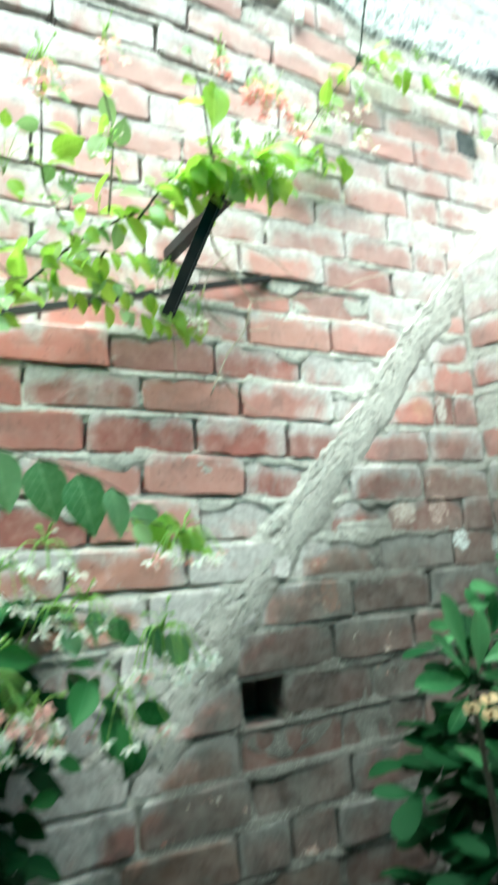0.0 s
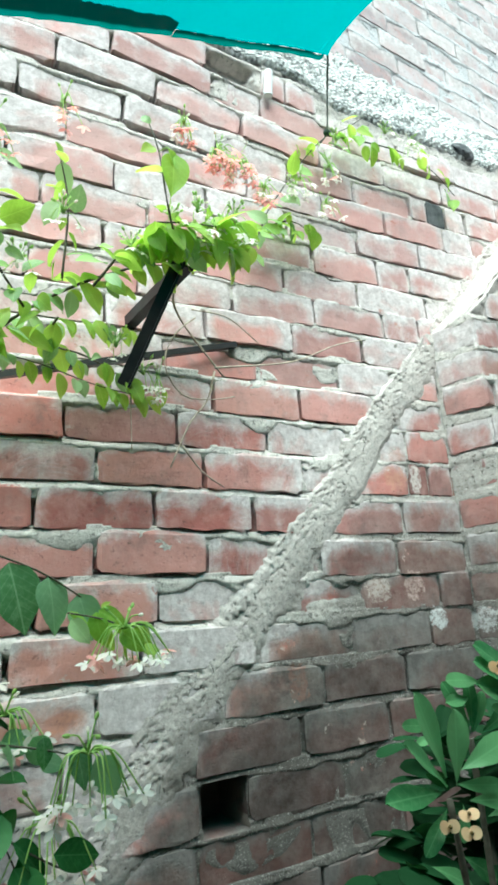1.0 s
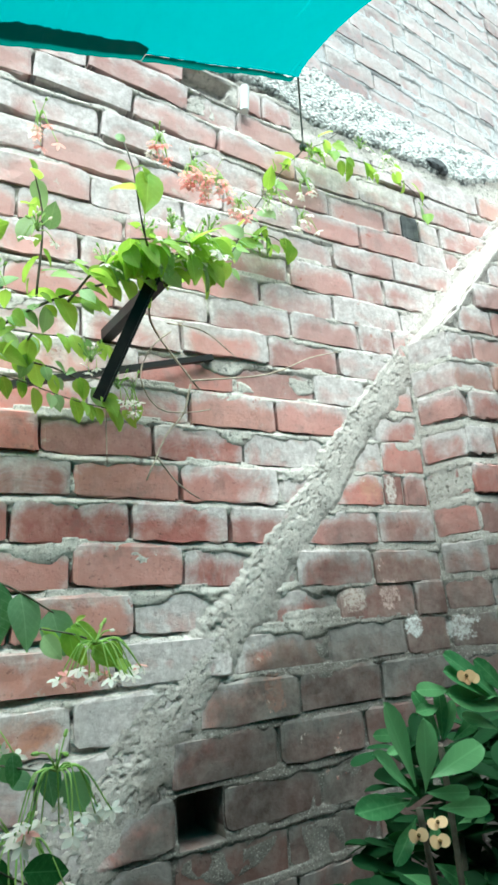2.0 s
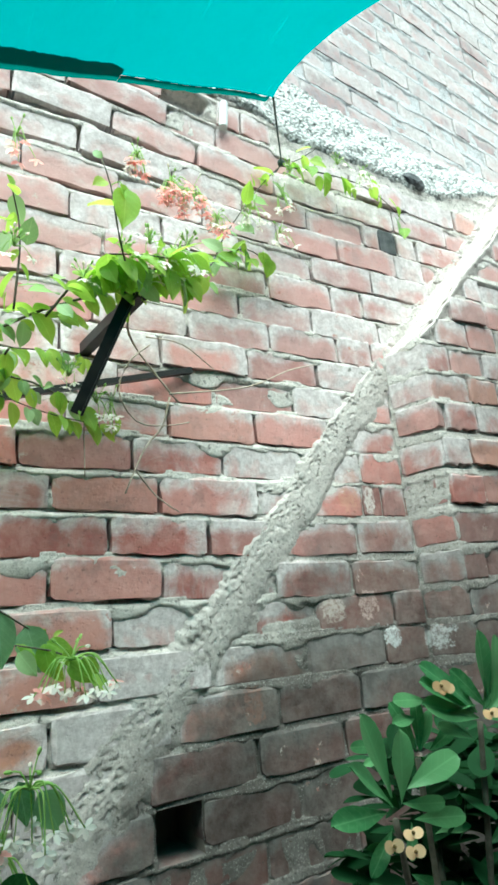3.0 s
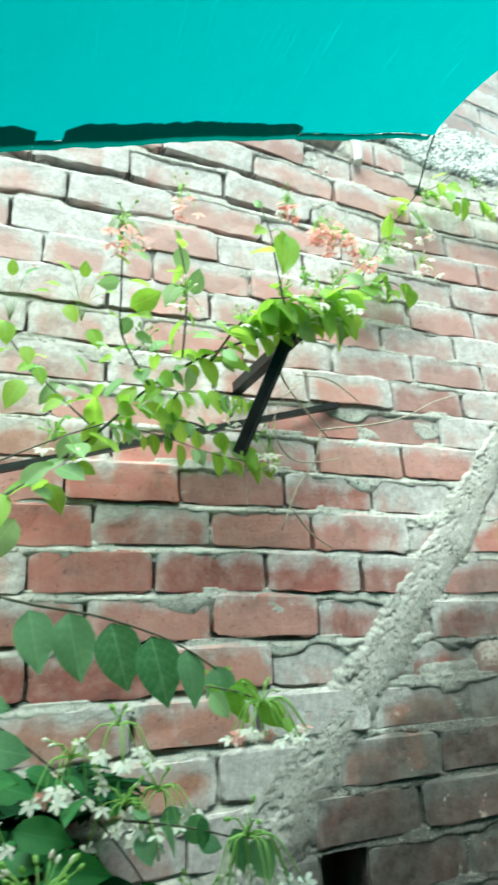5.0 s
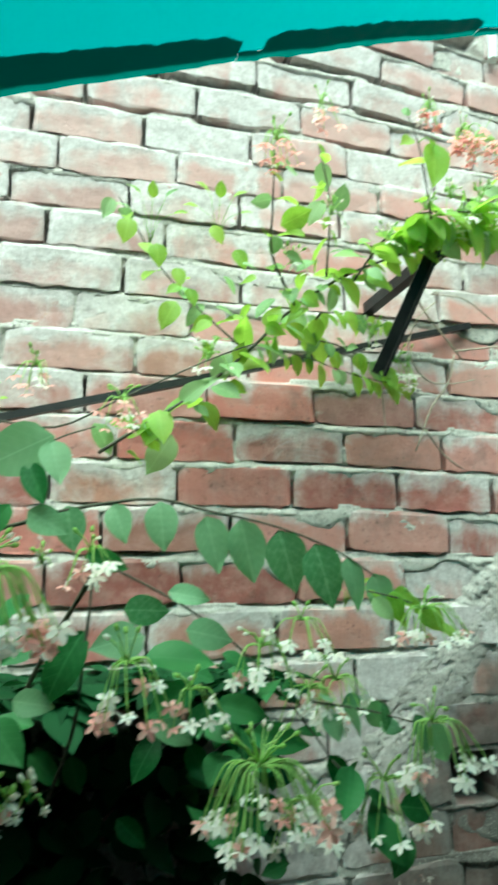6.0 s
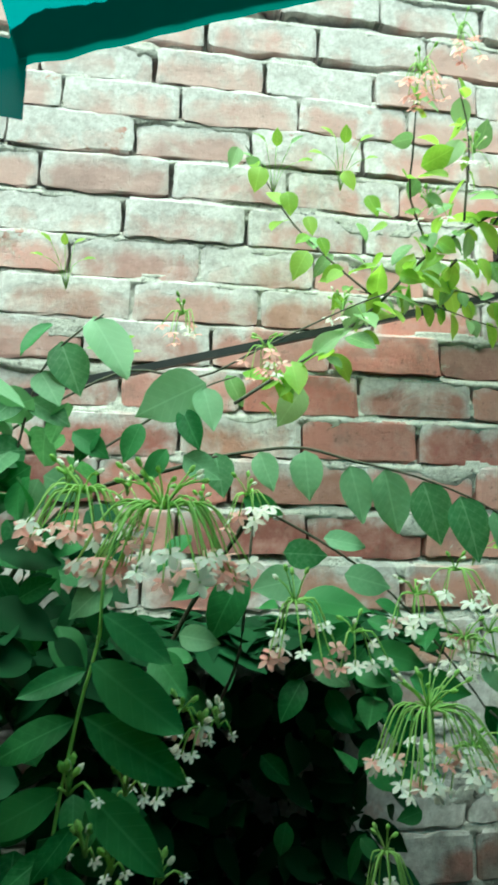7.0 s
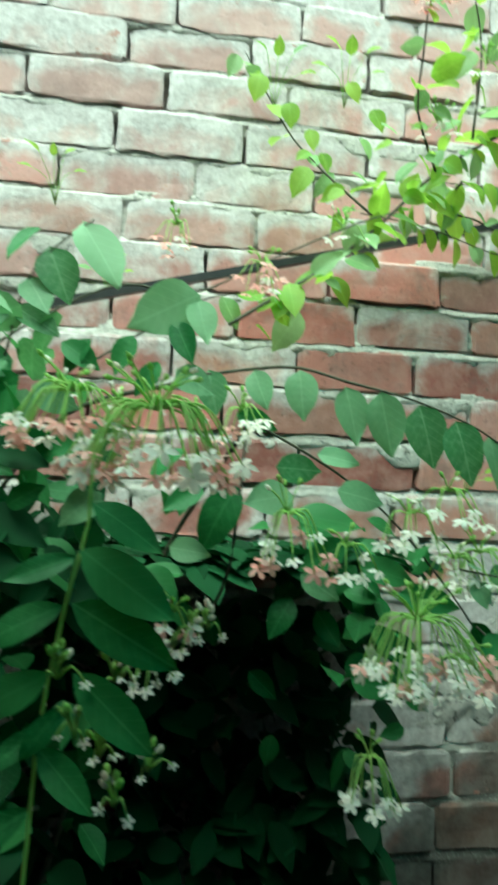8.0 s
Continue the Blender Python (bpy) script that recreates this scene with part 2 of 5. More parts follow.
def mortar_material(name, lo, hi, coarse=0.0, soot_shade=False):
    m = Nodes(name)
    big = m.noise(6, 5, 0.6)
    fine = m.noise(110, 6, 0.75)
    col = m.ramp(m.math("ADD", m.math("MULTIPLY", big, 0.45), m.math("MULTIPLY", fine, 0.55)), (0.36, lo), (0.64, hi))
    if soot_shade:
        col = soot_and_shade(m, col, 0.8, 0.35)
    # earth caught in the hollows, and sand grains
    dirt = m.step(m.noise(16, 6, 0.75), 0.54, 0.70)
    col = m.mix(m.math("MULTIPLY", dirt, 0.42), col, (0.17, 0.145, 0.125))
    holes = m.step(m.noise(85, 5, 0.7), 0.575, 0.64)
    col = m.mix(m.math("MULTIPLY", holes, 0.62), col, (0.11, 0.098, 0.09))
    sand = m.step(m.noise(260, 3, 0.6), 0.56, 0.66)
    col = m.mix(m.math("MULTIPLY", sand, 0.35), col, hi)
    h = m.math("SUBTRACT", m.noise(70, 7, 0.8), m.math("MULTIPLY", holes, 0.6))
    if soot_shade:
        col = splashed(m, col)
    n1 = m.bump(h, 0.8, 0.007 + coarse)
    n2 = m.bump(m.noise(300, 4, 0.7), 0.5, 0.002, n1)
    return m.finish(col, 0.95, n2, spec=0.1)


def scar_material():
    """Crumbling cement full of grit and dark pits."""
    m = Nodes("rough_cement_scar")
    fine = m.noise(150, 6, 0.75)
    big = m.noise(14, 5, 0.65)
    col = m.ramp(m.math("ADD", m.math("MULTIPLY", big, 0.5), m.math("MULTIPLY", fine, 0.5)), (0.36, (0.36, 0.318, 0.295)), (0.64, (0.68, 0.61, 0.572)))
    grit = m.step(m.noise(95, 3, 0.6, distort=0.4), 0.61, 0.66)
    hole = m.step(m.noise(48, 5, 0.7, distort=0.5), 0.605, 0.645)
    col = m.mix(m.math("MULTIPLY", grit, 0.40), col, (0.10, 0.09, 0.085))
    col = m.mix(m.math("MULTIPLY", hole, 0.75), col, (0.07, 0.063, 0.058))
    lime = m.step(m.noise(22, 5, 0.7), 0.60, 0.70)
    col = m.mix(m.math("MULTIPLY", lime, 0.5), col, (0.66, 0.63, 0.60))
    # the plants' shade on the scar's low end is painted in with its dirt
    col = soot_and_shade(m, col, 1.7, 0.3)
    h = m.math("SUBTRACT", m.math("MULTIPLY", m.noise(90, 7, 0.8), 1.0), m.math("ADD", m.math("MULTIPLY", hole, 0.7), m.math("MULTIPLY", grit, 0.3)))
    return m.finish(col, 0.95, m.bump(m.noise(330, 3, 0.7), 0.5, 0.0015, m.bump(h, 0.6, 0.004)), spec=0.1)


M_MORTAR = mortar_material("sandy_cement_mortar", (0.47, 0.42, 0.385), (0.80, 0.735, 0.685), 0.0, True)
M_MORTAR_UP = mortar_material("pale_lime_mortar", (0.52, 0.50, 0.51), (0.70, 0.68, 0.69))
M_SCAR = scar_material()


def gravel_material():
    m = Nodes("gravel_concrete")
    v = m.node("ShaderNodeTexVoronoi")
    v.inputs["Scale"].default_value = 95
    m.link(m.position(), v.inputs["Vector"])
    stone = m.ramp(v.outputs["Color"], (0.22, (0.20, 0.21, 0.21)), (0.5, (0.62, 0.62, 0.60)))
    gaps = m.step(v.outputs["Distance"], 0.35, 0.75)
    lime = m.step(m.noise(30, 5, 0.75), 0.40, 0.60)
    col = m.mix(m.math("MULTIPLY", gaps, 0.75), stone, (0.10, 0.10, 0.095))
    col = m.mix(m.math("MULTIPLY", lime, 0.78), col, (0.70, 0.68, 0.65))
    h = m.math("SUBTRACT", m.math("MULTIPLY", m.noise(45, 5, 0.7), 1.2), v.outputs["Distance"])
    return m.finish(col, 0.95, m.bump(h, 0.9, 0.010), spec=0.15)


M_COPING = gravel_material()


def plain(name, c0, c1, scale, rough, bump=0.3, metal=0.0, dist=0.003, spec=0.4):
    m = Nodes(name)
    col = m.ramp(m.noise(scale, 5, 0.65), (0.35, c0), (0.65, c1))
    return m.finish(col, rough, m.bump(m.noise(scale * 6, 4, 0.6), bump, dist), metal, spec)


M_CORE = plain("wall_core", (0.18, 0.15, 0.13), (0.25, 0.21, 0.18), 12, 0.95)
M_DARK_BRICK = plain("dark_grey_brick", (0.05, 0.055, 0.06), (0.13, 0.13, 0.135), 30, 0.85, 0.6)
M_IRON = plain("black_painted_iron", (0.008, 0.008, 0.009), (0.022, 0.020, 0.019), 45, 0.45, 0.15, 0.0, 0.0006, 0.5)
M_WHITE = plain("white_plastic", (0.72, 0.74, 0.72), (0.82, 0.83, 0.80), 20, 0.5, 0.05)
M_CORD = plain("dark_cord", (0.03, 0.06, 0.05), (0.06, 0.09, 0.07), 200, 0.8)
M_GROUND = plain("packed_earth", (0.06, 0.052, 0.042), (0.12, 0.10, 0.08), 7, 0.95, 0.6, dist=0.02)
M_SCREEN = plain("grey_render", (0.09, 0.09, 0.08), (0.14, 0.135, 0.125), 3, 0.9, 0.4)
M_TWIG = plain("dry_twig", (0.36, 0.27, 0.21), (0.58, 0.49, 0.40), 60, 0.8)
M_STEM = plain("creeper_bark", (0.045, 0.05, 0.03), (0.10, 0.085, 0.055), 70, 0.75)
M_THORN_STEM = plain("spurge_bark", (0.08, 0.07, 0.05), (0.14, 0.12, 0.09), 60, 0.8)


def leaf_material(name, dark, light, trans, translucency=0.35, rough=0.42, spec=0.25, rib=False):
    m = Nodes(name)
    rnd = m.node("ShaderNodeObjectInfo").outputs["Random"]
    isl = m.node("ShaderNodeNewGeometry").outputs["Random Per Island"]
    r = m.math("FRACT", m.math("ADD", rnd, isl))
    base = m.ramp(r, (0.0, dark), (1.0, light))
    uv = m.node("ShaderNodeTexCoord").outputs["Object"]
    base = m.mix(m.math("MULTIPLY", m.step(m.noise(9, 4, 0.6, vector=uv), 0.45, 0.75), 0.4), base, light)
    if rib:
        place = m.node("ShaderNodeSeparateXYZ")
        m.link(uv, place.inputs[0])
        side = m.math("ABSOLUTE", place.outputs[1])
        slant = m.math("FRACT", m.math("MULTIPLY", m.math("SUBTRACT", place.outputs[0], m.math("MULTIPLY", side, 0.9)), 7.0))
        lines = m.math("MAXIMUM", m.math("SUBTRACT", 1.0, m.step(side, 0.004, 0.02)), m.math("MULTIPLY", m.math("SUBTRACT", 1.0, m.step(slant, 0.03, 0.14)), 0.5))
        base = m.mix(m.math("MULTIPLY", lines, 0.40), base, [min(1.0, c * 1.35 + 0.03) for c in light])
    veins = m.node("ShaderNodeTexWave", wave_type="BANDS", bands_direction="X")
    veins.inputs["Scale"].default_value, veins.inputs["Distortion"].default_value = 2.2, 3.0
    m.link(uv, veins.inputs["Vector"])
    nrm = m.bump(veins.outputs["Fac"], 0.06, 0.0015)
    m.finish(base, rough, nrm, spec=spec)
    t = m.node("ShaderNodeBsdfTranslucent")
    m.put(t.inputs[0], m.mix(0.5, base, trans))
    mixer = m.node("ShaderNodeMixShader")
    mixer.inputs[0].default_value = translucency
    m.link(m.bsdf.outputs[0], mixer.inputs[1]), m.link(t.outputs[0], mixer.inputs[2])
    m.link(mixer.outputs[0], m.out.inputs[0])
    return m.mat


M_LEAF = leaf_material("mature_creeper_leaf", (0.07, 0.19, 0.07), (0.32, 0.49, 0.28), (0.18, 0.46, 0.09), 0.40, 0.45, rib=True)
# darker copy of the mature leaf; shade low in the creeper is painted in
M_DIM_LEAF = leaf_material("dimmed_creeper_leaf", (0.018, 0.085, 0.02), (0.078, 0.215, 0.066), (0.07, 0.28, 0.03), 0.30, 0.48, 0.18, rib=True)
M_YOUNG = leaf_material("young_creeper_leaf", (0.18, 0.38, 0.05), (0.44, 0.62, 0.13), (0.56, 0.78, 0.08), 0.6, rib=True)
M_SPURGE = leaf_material("spurge_leaf", (0.04, 0.15, 0.05), (0.16, 0.34, 0.14), (0.12, 0.40, 0.10), 0.28, 0.38, rib=True)
# leaf colour with the thickets' inner shade painted in
M_SHADE_LEAF = leaf_material("leaf_with_painted_shade", (0.010, 0.036, 0.012), (0.026, 0.080, 0.030), (0.03, 0.12, 0.02), 0.2, 0.6, 0.08)
M_SOFT = leaf_material("soft_creeper_leaf", (0.18, 0.33, 0.11), (0.42, 0.56, 0.28), (0.38, 0.58, 0.18), 0.45, rib=True)
M_TUBE = leaf_material("flower_tube", (0.36, 0.56, 0.14), (0.52, 0.68, 0.24), (0.5, 0.75, 0.18), 0.45, 0.6)
M_PINK = leaf_material("pink_petal", (0.80, 0.34, 0.30), (0.88, 0.56, 0.50), (0.9, 0.5, 0.45), 0.5, 0.6)
M_PALE = leaf_material("pale_petal", (0.88, 0.76, 0.68), (0.92, 0.90, 0.82), (0.92, 0.88, 0.80), 0.5, 0.6)
M_PEACH = leaf_material("peach_bract", (0.66, 0.40, 0.20), (0.78, 0.54, 0.32), (0.8, 0.48, 0.22), 0.25, 0.6)
M_EYE = plain("flower_eye", (0.10, 0.06, 0.02), (0.2, 0.12, 0.03), 200, 0.7)


def tarp_material(name, col, trans, amount):
    m = Nodes(name)
    weave = m.node("ShaderNodeMapping")
    weave.inputs["Scale"].default_value = (1, 1, 1)
    m.link(m.position(), weave.inputs["Vector"])
    w1 = m.node("ShaderNodeTexWave", wave_type="BANDS", bands_direction="X")
    w1.inputs["Scale"].default_value = 160
    m.link(weave.outputs[0], w1.inputs["Vector"])
    soil = m.step(m.noise(5, 5, 0.65), 0.45, 0.8)
    base = m.mix(m.math("MULTIPLY", soil, 0.25), col, [c * 0.7 for c in col])
    m.finish(base, 0.6, m.bump(w1.outputs["Fac"], 0.12, 0.001), spec=0.3)
    t = m.node("ShaderNodeBsdfTranslucent")
    lines = m.node("ShaderNodeMapping")
    lines.inputs["Scale"].default_value = (260, 16, 16)
    m.link(m.position(), lines.inputs["Vector"])
    pin = m.math("MULTIPLY", m.step(m.noise(1.0, 2, 0.5, vector=lines.outputs[0]), 0.60, 0.75), m.step(m.noise(4, 3), 0.5, 0.65))
    m.put(t.inputs[0], m.mix(m.math("MULTIPLY", pin, 0.055), m.mix(m.math("MULTIPLY", soil, 0.2), trans, [c * 0.75 for c in trans]), (0.8, 0.95, 0.95)))
    mixer = m.node("ShaderNodeMixShader")
    mixer.inputs[0].default_value = amount
    m.link(m.bsdf.outputs[0], mixer.inputs[1]), m.link(t.outputs[0], mixer.inputs[2])
    m.link(mixer.outputs[0], m.out.inputs[0])
    return m.mat


M_TARP = tarp_material("teal_tarpaulin", (0.0, 0.155, 0.162), (0.0, 0.195, 0.202), 0.72)
M_HEM = tarp_material("dark_green_hem", (0.004, 0.07, 0.058), (0.0, 0.13, 0.11), 0.5)

# ---- structure ----
WALL_Y = 1.25
Z0, STEP = 1.197, 0.0848           # middle of the course with the putlog hole, course height
LIFT_LEFT = ((-14, 0.0), (0, 0.006), (5, 0.022), (8, 0.012), (11, -0.006), (13, -0.008), (15, -0.026), (16, -0.016), (18, 0.010), (22, 0.0))
LIFT_RIGHT = ((-14, 0.0), (1, 0.010), (3, 0.014), (5, 0.0), (7, 0.010), (10, 0.0), (12, -0.012), (13, -0.030), (15, -0.036), (17, -0.048), (22, -0.05))


def course_z(n, x):
    """Height of the middle of course n at x: the courses wander a little."""
    k = smoothstep(0.3, 0.95, x)
    return Z0 + STEP * n + interp(LIFT_LEFT, n) * (1 - k) + interp(LIFT_RIGHT, n) * k


# upright joints of the courses that can be told apart; the rest follow at one brick's length
JOINTS = {
    -1: (0.745,), 0: (0.527, 0.619, 0.831), 1: (0.517, 0.742, 0.951, 1.17), 2: (1.011, 1.236), 3: (0.206, 0.879, 1.098, 1.232),
    4: (0.465, 0.917, 1.139, 1.239, 1.353), 5: (0.350, 0.565, 0.820, 1.028, 1.238), 6: (0.027, 0.245, 0.461, 0.670, 0.85, 1.060, 1.238, 1.368),
    7: (0.134, 0.353, 0.568, 0.798, 1.093, 1.156, 1.232, 1.395, 1.518), 8: (0.081, 0.293, 0.515, 0.717, 0.93, 1.10, 1.236), 9: (-0.517, -0.051, 0.597, 0.808, 1.02, 1.236),
    10: (-0.397, -0.165, 0.707, 0.923, 1.08, 1.236), 11: (-0.536, -0.306, -0.078, 0.152, 0.803, 1.007, 1.22, 1.43),
}
JOINTS_HIGH = {
    12: (-0.457, -0.222, 0.224, 0.875, 1.080, 1.198), 13: (-0.521, -0.291, -0.070, 0.150, 0.370, 0.796, 1.011),
    14: (-0.427, -0.207, 0.022, 0.465, 0.889, 1.088), 15: (-0.260, -0.045, 0.178, 1.037, 1.242), 16: (-0.162, 0.065, 0.293, 0.934, 1.135),
    17: (0.195, 0.417, 0.644, 1.041, 1.239, 1.300, 1.372, 1.453), 18: (0.498, 0.718), 19: (0.392, 0.646, 0.780), 20: (0.42, 0.64, 0.785, 0.86, 0.958),
}
BRICK = 0.2195


def course_joints(n, x0, x1, table, rng):
    known = list(table.get(n, ()))
    if not known:
        known = [x0 + rng.uniform(0.02, BRICK)]
    xs = [known[0]]
    for a, b in zip(known, known[1:]):
        k = max(1, round((b - a) / BRICK))
        xs += [a + (b - a) * (i + 1) / k for i in range(k)]
    while xs[0] > x0:
        xs.insert(0, xs[0] - BRICK * rng.uniform(0.96, 1.04))
    while xs[-1] < x1:
        xs.append(xs[-1] + BRICK * rng.uniform(0.95, 1.05) * (0.5 if rng.random() < 0.12 else 1))
    return xs


def brick_data(rng, depth=0.055):
    """A worn brick, one unit long and high, its face towards -y."""
    gx = [-0.5, -0.465, -0.40, -0.27, -0.13, 0.0, 0.13, 0.27, 0.40, 0.465, 0.5]
    gz = [-0.5, -0.455, -0.1, 0.25, 0.42, 0.5]
    nx, nz = len(gx), len(gz)
    verts, faces = [], []
    off = Vector((rng.uniform(0, 50), rng.uniform(0, 50), rng.uniform(0, 50)))
    for j in range(nz):
        for i in range(nx):
            ex, ez = i in (0, nx - 1), j in (0, nz - 1)
            x, z = gx[i], gz[j]
            p = Vector((x * 2.6, 0, z))
            y = 0.0030 * noise.noise(p * 1.6 + off)
            if ex or ez:
                y += (0.0008 if j == 0 and not ex else 0.0024) + 0.0026 * noise.noise(p * 3 + off)
                x += 0.020 * noise.noise(p * 2.7 + off * 2)
                z += -math.copysign(0.02, z) + 0.08 * noise.noise(p * 2.3 + off * 3) + 0.06 * noise.noise(p * 9 + off)
            k = max(0.0, abs(gx[i]) - 0.44) / 0.06
            if ez:
                z *= 1 - 0.24 * k * k
            if ex and ez:
                y += 0.004
                x *= 0.962
            verts.append((x, y, z))
    for j in range(nz - 1):
        for i in range(nx - 1):
            a = j * nx + i
            faces.append((a, a + 1, a + nx + 1, a + nx))
    rim = [i for i in range(nx)] + [j * nx + nx - 1 for j in range(1, nz)] + [(nz - 1) * nx + i for i in range(nx - 2, -1, -1)] + [j * nx for j in range(nz - 2, 0, -1)]
    b0 = len(verts)
    for k in rim:
        verts.append((verts[k][0], depth, verts[k][2]))
    for k in range(len(rim)):
        q = (k + 1) % len(rim)
        faces.append((rim[q], rim[k], b0 + k, b0 + q))
    return verts, faces


def brick_meshes(name, count, material, seed):
    rng = random.Random(seed)
    out = []
    for _ in range(count):
        me = mesh_of(name, *brick_data(rng), False)
        me.materials.append(material)
        out.append(me)
    return out


def lay_wall(parent, meshes, y, x0, x1, n0, n1, zmid, table, near, skip, rng, material, special=None, turn=Matrix.Identity(4)):
    """Lays the courses n0..n1; bricks inside the near box are single pieces, the others one joined part."""
    verts, faces = [], []
    for n in range(n0, n1 + 1):
        xs = course_joints(n, x0, x1, table, rng)
        for a, b in zip(xs, xs[1:]):
            mid = (a + b) / 2
            if skip(n, mid):
                continue
            gap = rng.uniform(0.004, 0.011)
            length, high = b - a - gap, STEP - rng.uniform(0.004, 0.010)
            z = zmid(n, mid) + rng.uniform(-0.002, 0.002)
            tilt = math.atan2(zmid(n, b) - zmid(n, a), b - a) + rng.gauss(0, 0.006)
            m = Matrix.LocRotScale((mid, y + rng.gauss(0, 0.0028), z), Euler((rng.gauss(0, 0.012), -tilt, rng.gauss(0, 0.010))), (length, 1, high))
            m = turn @ m
            me = rng.choice(meshes)
            if near[0] < mid < near[1] and near[2] < z < near[3]:
                odd = special(n, mid) if special else None
                if odd:
                    me = odd
                part("brick", me, None, parent, "", m)
            else:
                k = len(verts)
                verts += [m @ v.co for v in me.vertices]
                faces += [tuple(i + k for i in p.vertices) for p in me.polygons]
    if verts:
        part("brickwork", mesh_of("brickwork", verts, faces, False), material, parent, "", None, "stuff")


RIDGE = ((0.70, -0.12), (1.00, 0.16), (1.28, 0.425), (1.43, 0.565), (1.53, 0.662), (1.645, 0.756), (1.74, 0.838), (1.83, 0.922), (1.92, 0.992), (2.01, 1.073),
         (2.115, 1.167), (2.22, 1.267), (2.30, 1.349), (2.43, 1.469), (2.62, 1.665), (2.91, 1.930), (4.20, 3.10))


def scar_x(z):
    """The ridge of the slanting scar at height z."""
    return interp(RIDGE, z)


def ridge_z(x):
    return interp([(b, a) for a, b in RIDGE], x)


# the stair flank: a half-brick body that steps out of the wall under the scar
FLANK_A, FLANK_B = (1.236, 1.25), (1.278, 1.14)
RETURN = math.dist(FLANK_A, FLANK_B)


def flank_at(s):
    """Plan point and turn of the flank's face, s metres along it, counted from x of its inner corner."""
    k = (s - FLANK_A[0]) / RETURN
    if k < 1:
        return FLANK_A[0] + (FLANK_B[0] - FLANK_A[0]) * k, FLANK_A[1] + (FLANK_B[1] - FLANK_A[1]) * k
    return FLANK_B[0] + s - FLANK_A[0] - RETURN, FLANK_B[1]


FLANK_LIFT = ((0, 0.010), (6, 0.012), (9, 0.042), (11, 0.036), (13, 0.030), (18, 0.02))


def flank_z(n, x):
    return Z0 + STEP * n + interp(FLANK_LIFT, n)


HOLE = (0.530, 0.616, 1.158, 1.243)


def mortar_sheet(name, x0, x1, z0, z1, y, zmid, table_seed, hole=None, calm=1.0, dx=0.0052, dz=0.0031, bend=None, keep=None, flush=None):
    """The bed joints: a thin open line under each brick, then a ledge of mortar that slopes out and hangs ragged over the brick below."""
    nx, nz = int((x1 - x0) / dx) + 1, int((z1 - z0) / dz) + 1
    zero = zmid(0, 0.0)
    verts, faces = [], []
    for j in range(nz):
        z = z0 + j * dz
        for i in range(nx):
            x = x0 + i * dx
            n = round((z - zero) / STEP)
            d = z - (zmid(n, x) + STEP / 2)
            d2 = z - (zmid(n - 1, x) + STEP / 2)
            d = d if abs(d) < abs(d2) else d2
            p = Vector((x * 16, table_seed, z * 18))
            broad = noise.noise(Vector((x * 5, table_seed + 3, z * 9)))
            lump = noise.noise(p) + 0.6 * noise.noise(p * 2.7) + 0.5 * noise.noise(p * 6.1) + 0.3 * noise.noise(p * 12)
            drop = 0.006 + 0.008 * calm * max(-0.5, broad + 0.40) + 0.006 * lump
            tongue = 0.10 * max(0.0, noise.noise(Vector((x * 6.5, table_seed + 9, z * 4))) - 0.30)
            near_scar = max(0.0, 1 - abs(x - scar_x(z)) / 0.16) if zmid is course_z else 0.0
            if zmid is course_z and z < 1.5 and x < scar_x(z):
                near_scar = max(near_scar, 1 - (scar_x(z) - x) / 0.30)
            drop += 0.040 * max(0.0, near_scar - 0.35 + 0.40 * lump)
            back = 0.005 + 0.032 * smoothstep(-0.28, -0.02, noise.noise(Vector((x * 9, table_seed + 2, z * 11))) + 0.3 * lump * 0.3)
            shut = smoothstep(0.10, 0.45, noise.noise(Vector((x * 7, table_seed + 5, z * 7))) + (0.55 if calm < 1 else 0.20))
            fl = flush(x, z) if flush else 0.0
            back = back * (1 - fl) + fl * (0.0022 + 0.0040 * smoothstep(0.0, 0.5, noise.noise(Vector((x * 23, table_seed + 7, z * 19)))))
            shut = max(shut, min(1.0, 1.15 * fl))
            drop = (drop + tongue) * (1 - 0.5 * fl) + 0.005 * fl * (0.3 + lump)
            if d > 0.0015:
                out = back if d > 0.009 else 0.014 * (1 - shut) + 0.0015 * shut
            elif d > -drop:
                k = min(1.0, (0.0015 - d) / 0.010)
                out = 0.0062 * (1 - k) * (1 - 0.7 * shut) - (0.0004 + 0.0010 * lump) * k * min(1.0, (drop + d) / 0.006 + 0.1)
            else:
                k = (-drop - d) / 0.007
                out = -0.0002 + 0.0046 * min(1.0, k) + (back - 0.0044) * smoothstep(1.0, 2.2, k)
            grain = 0.0007 * lump
            if bend:
                px, py = bend(x)
                verts.append((px, py + max(-0.008, out - grain), z))
            else:
                verts.append((x, y + max(-0.008, out - grain), z))
    for j in range(nz - 1):
        for i in range(nx - 1):
            if hole:
                cx, cz = x0 + (i + 0.5) * dx, z0 + (j + 0.5) * dz
                if hole[0] < cx < hole[1] and hole[2] < cz < hole[3]:
                    continue
            if keep and not keep(x0 + i * dx, z0 + j * dz):
                continue
            a = j * nx + i
            faces.append((a, a + 1, a + nx + 1, a + nx))
    return mesh_of(name, verts, faces)


def coping_low(x):
    """The lower edge of the concrete strip on the wall's ledge."""
    return interp(((-3.0, 3.1), (0.3, 2.94), (0.62, 2.915), (0.90, 2.905), (1.0, 2.850), (1.1, 2.845), (1.6, 2.828), (1.70, 2.85), (1.85, 2.91), (2.2, 3.0)), x)


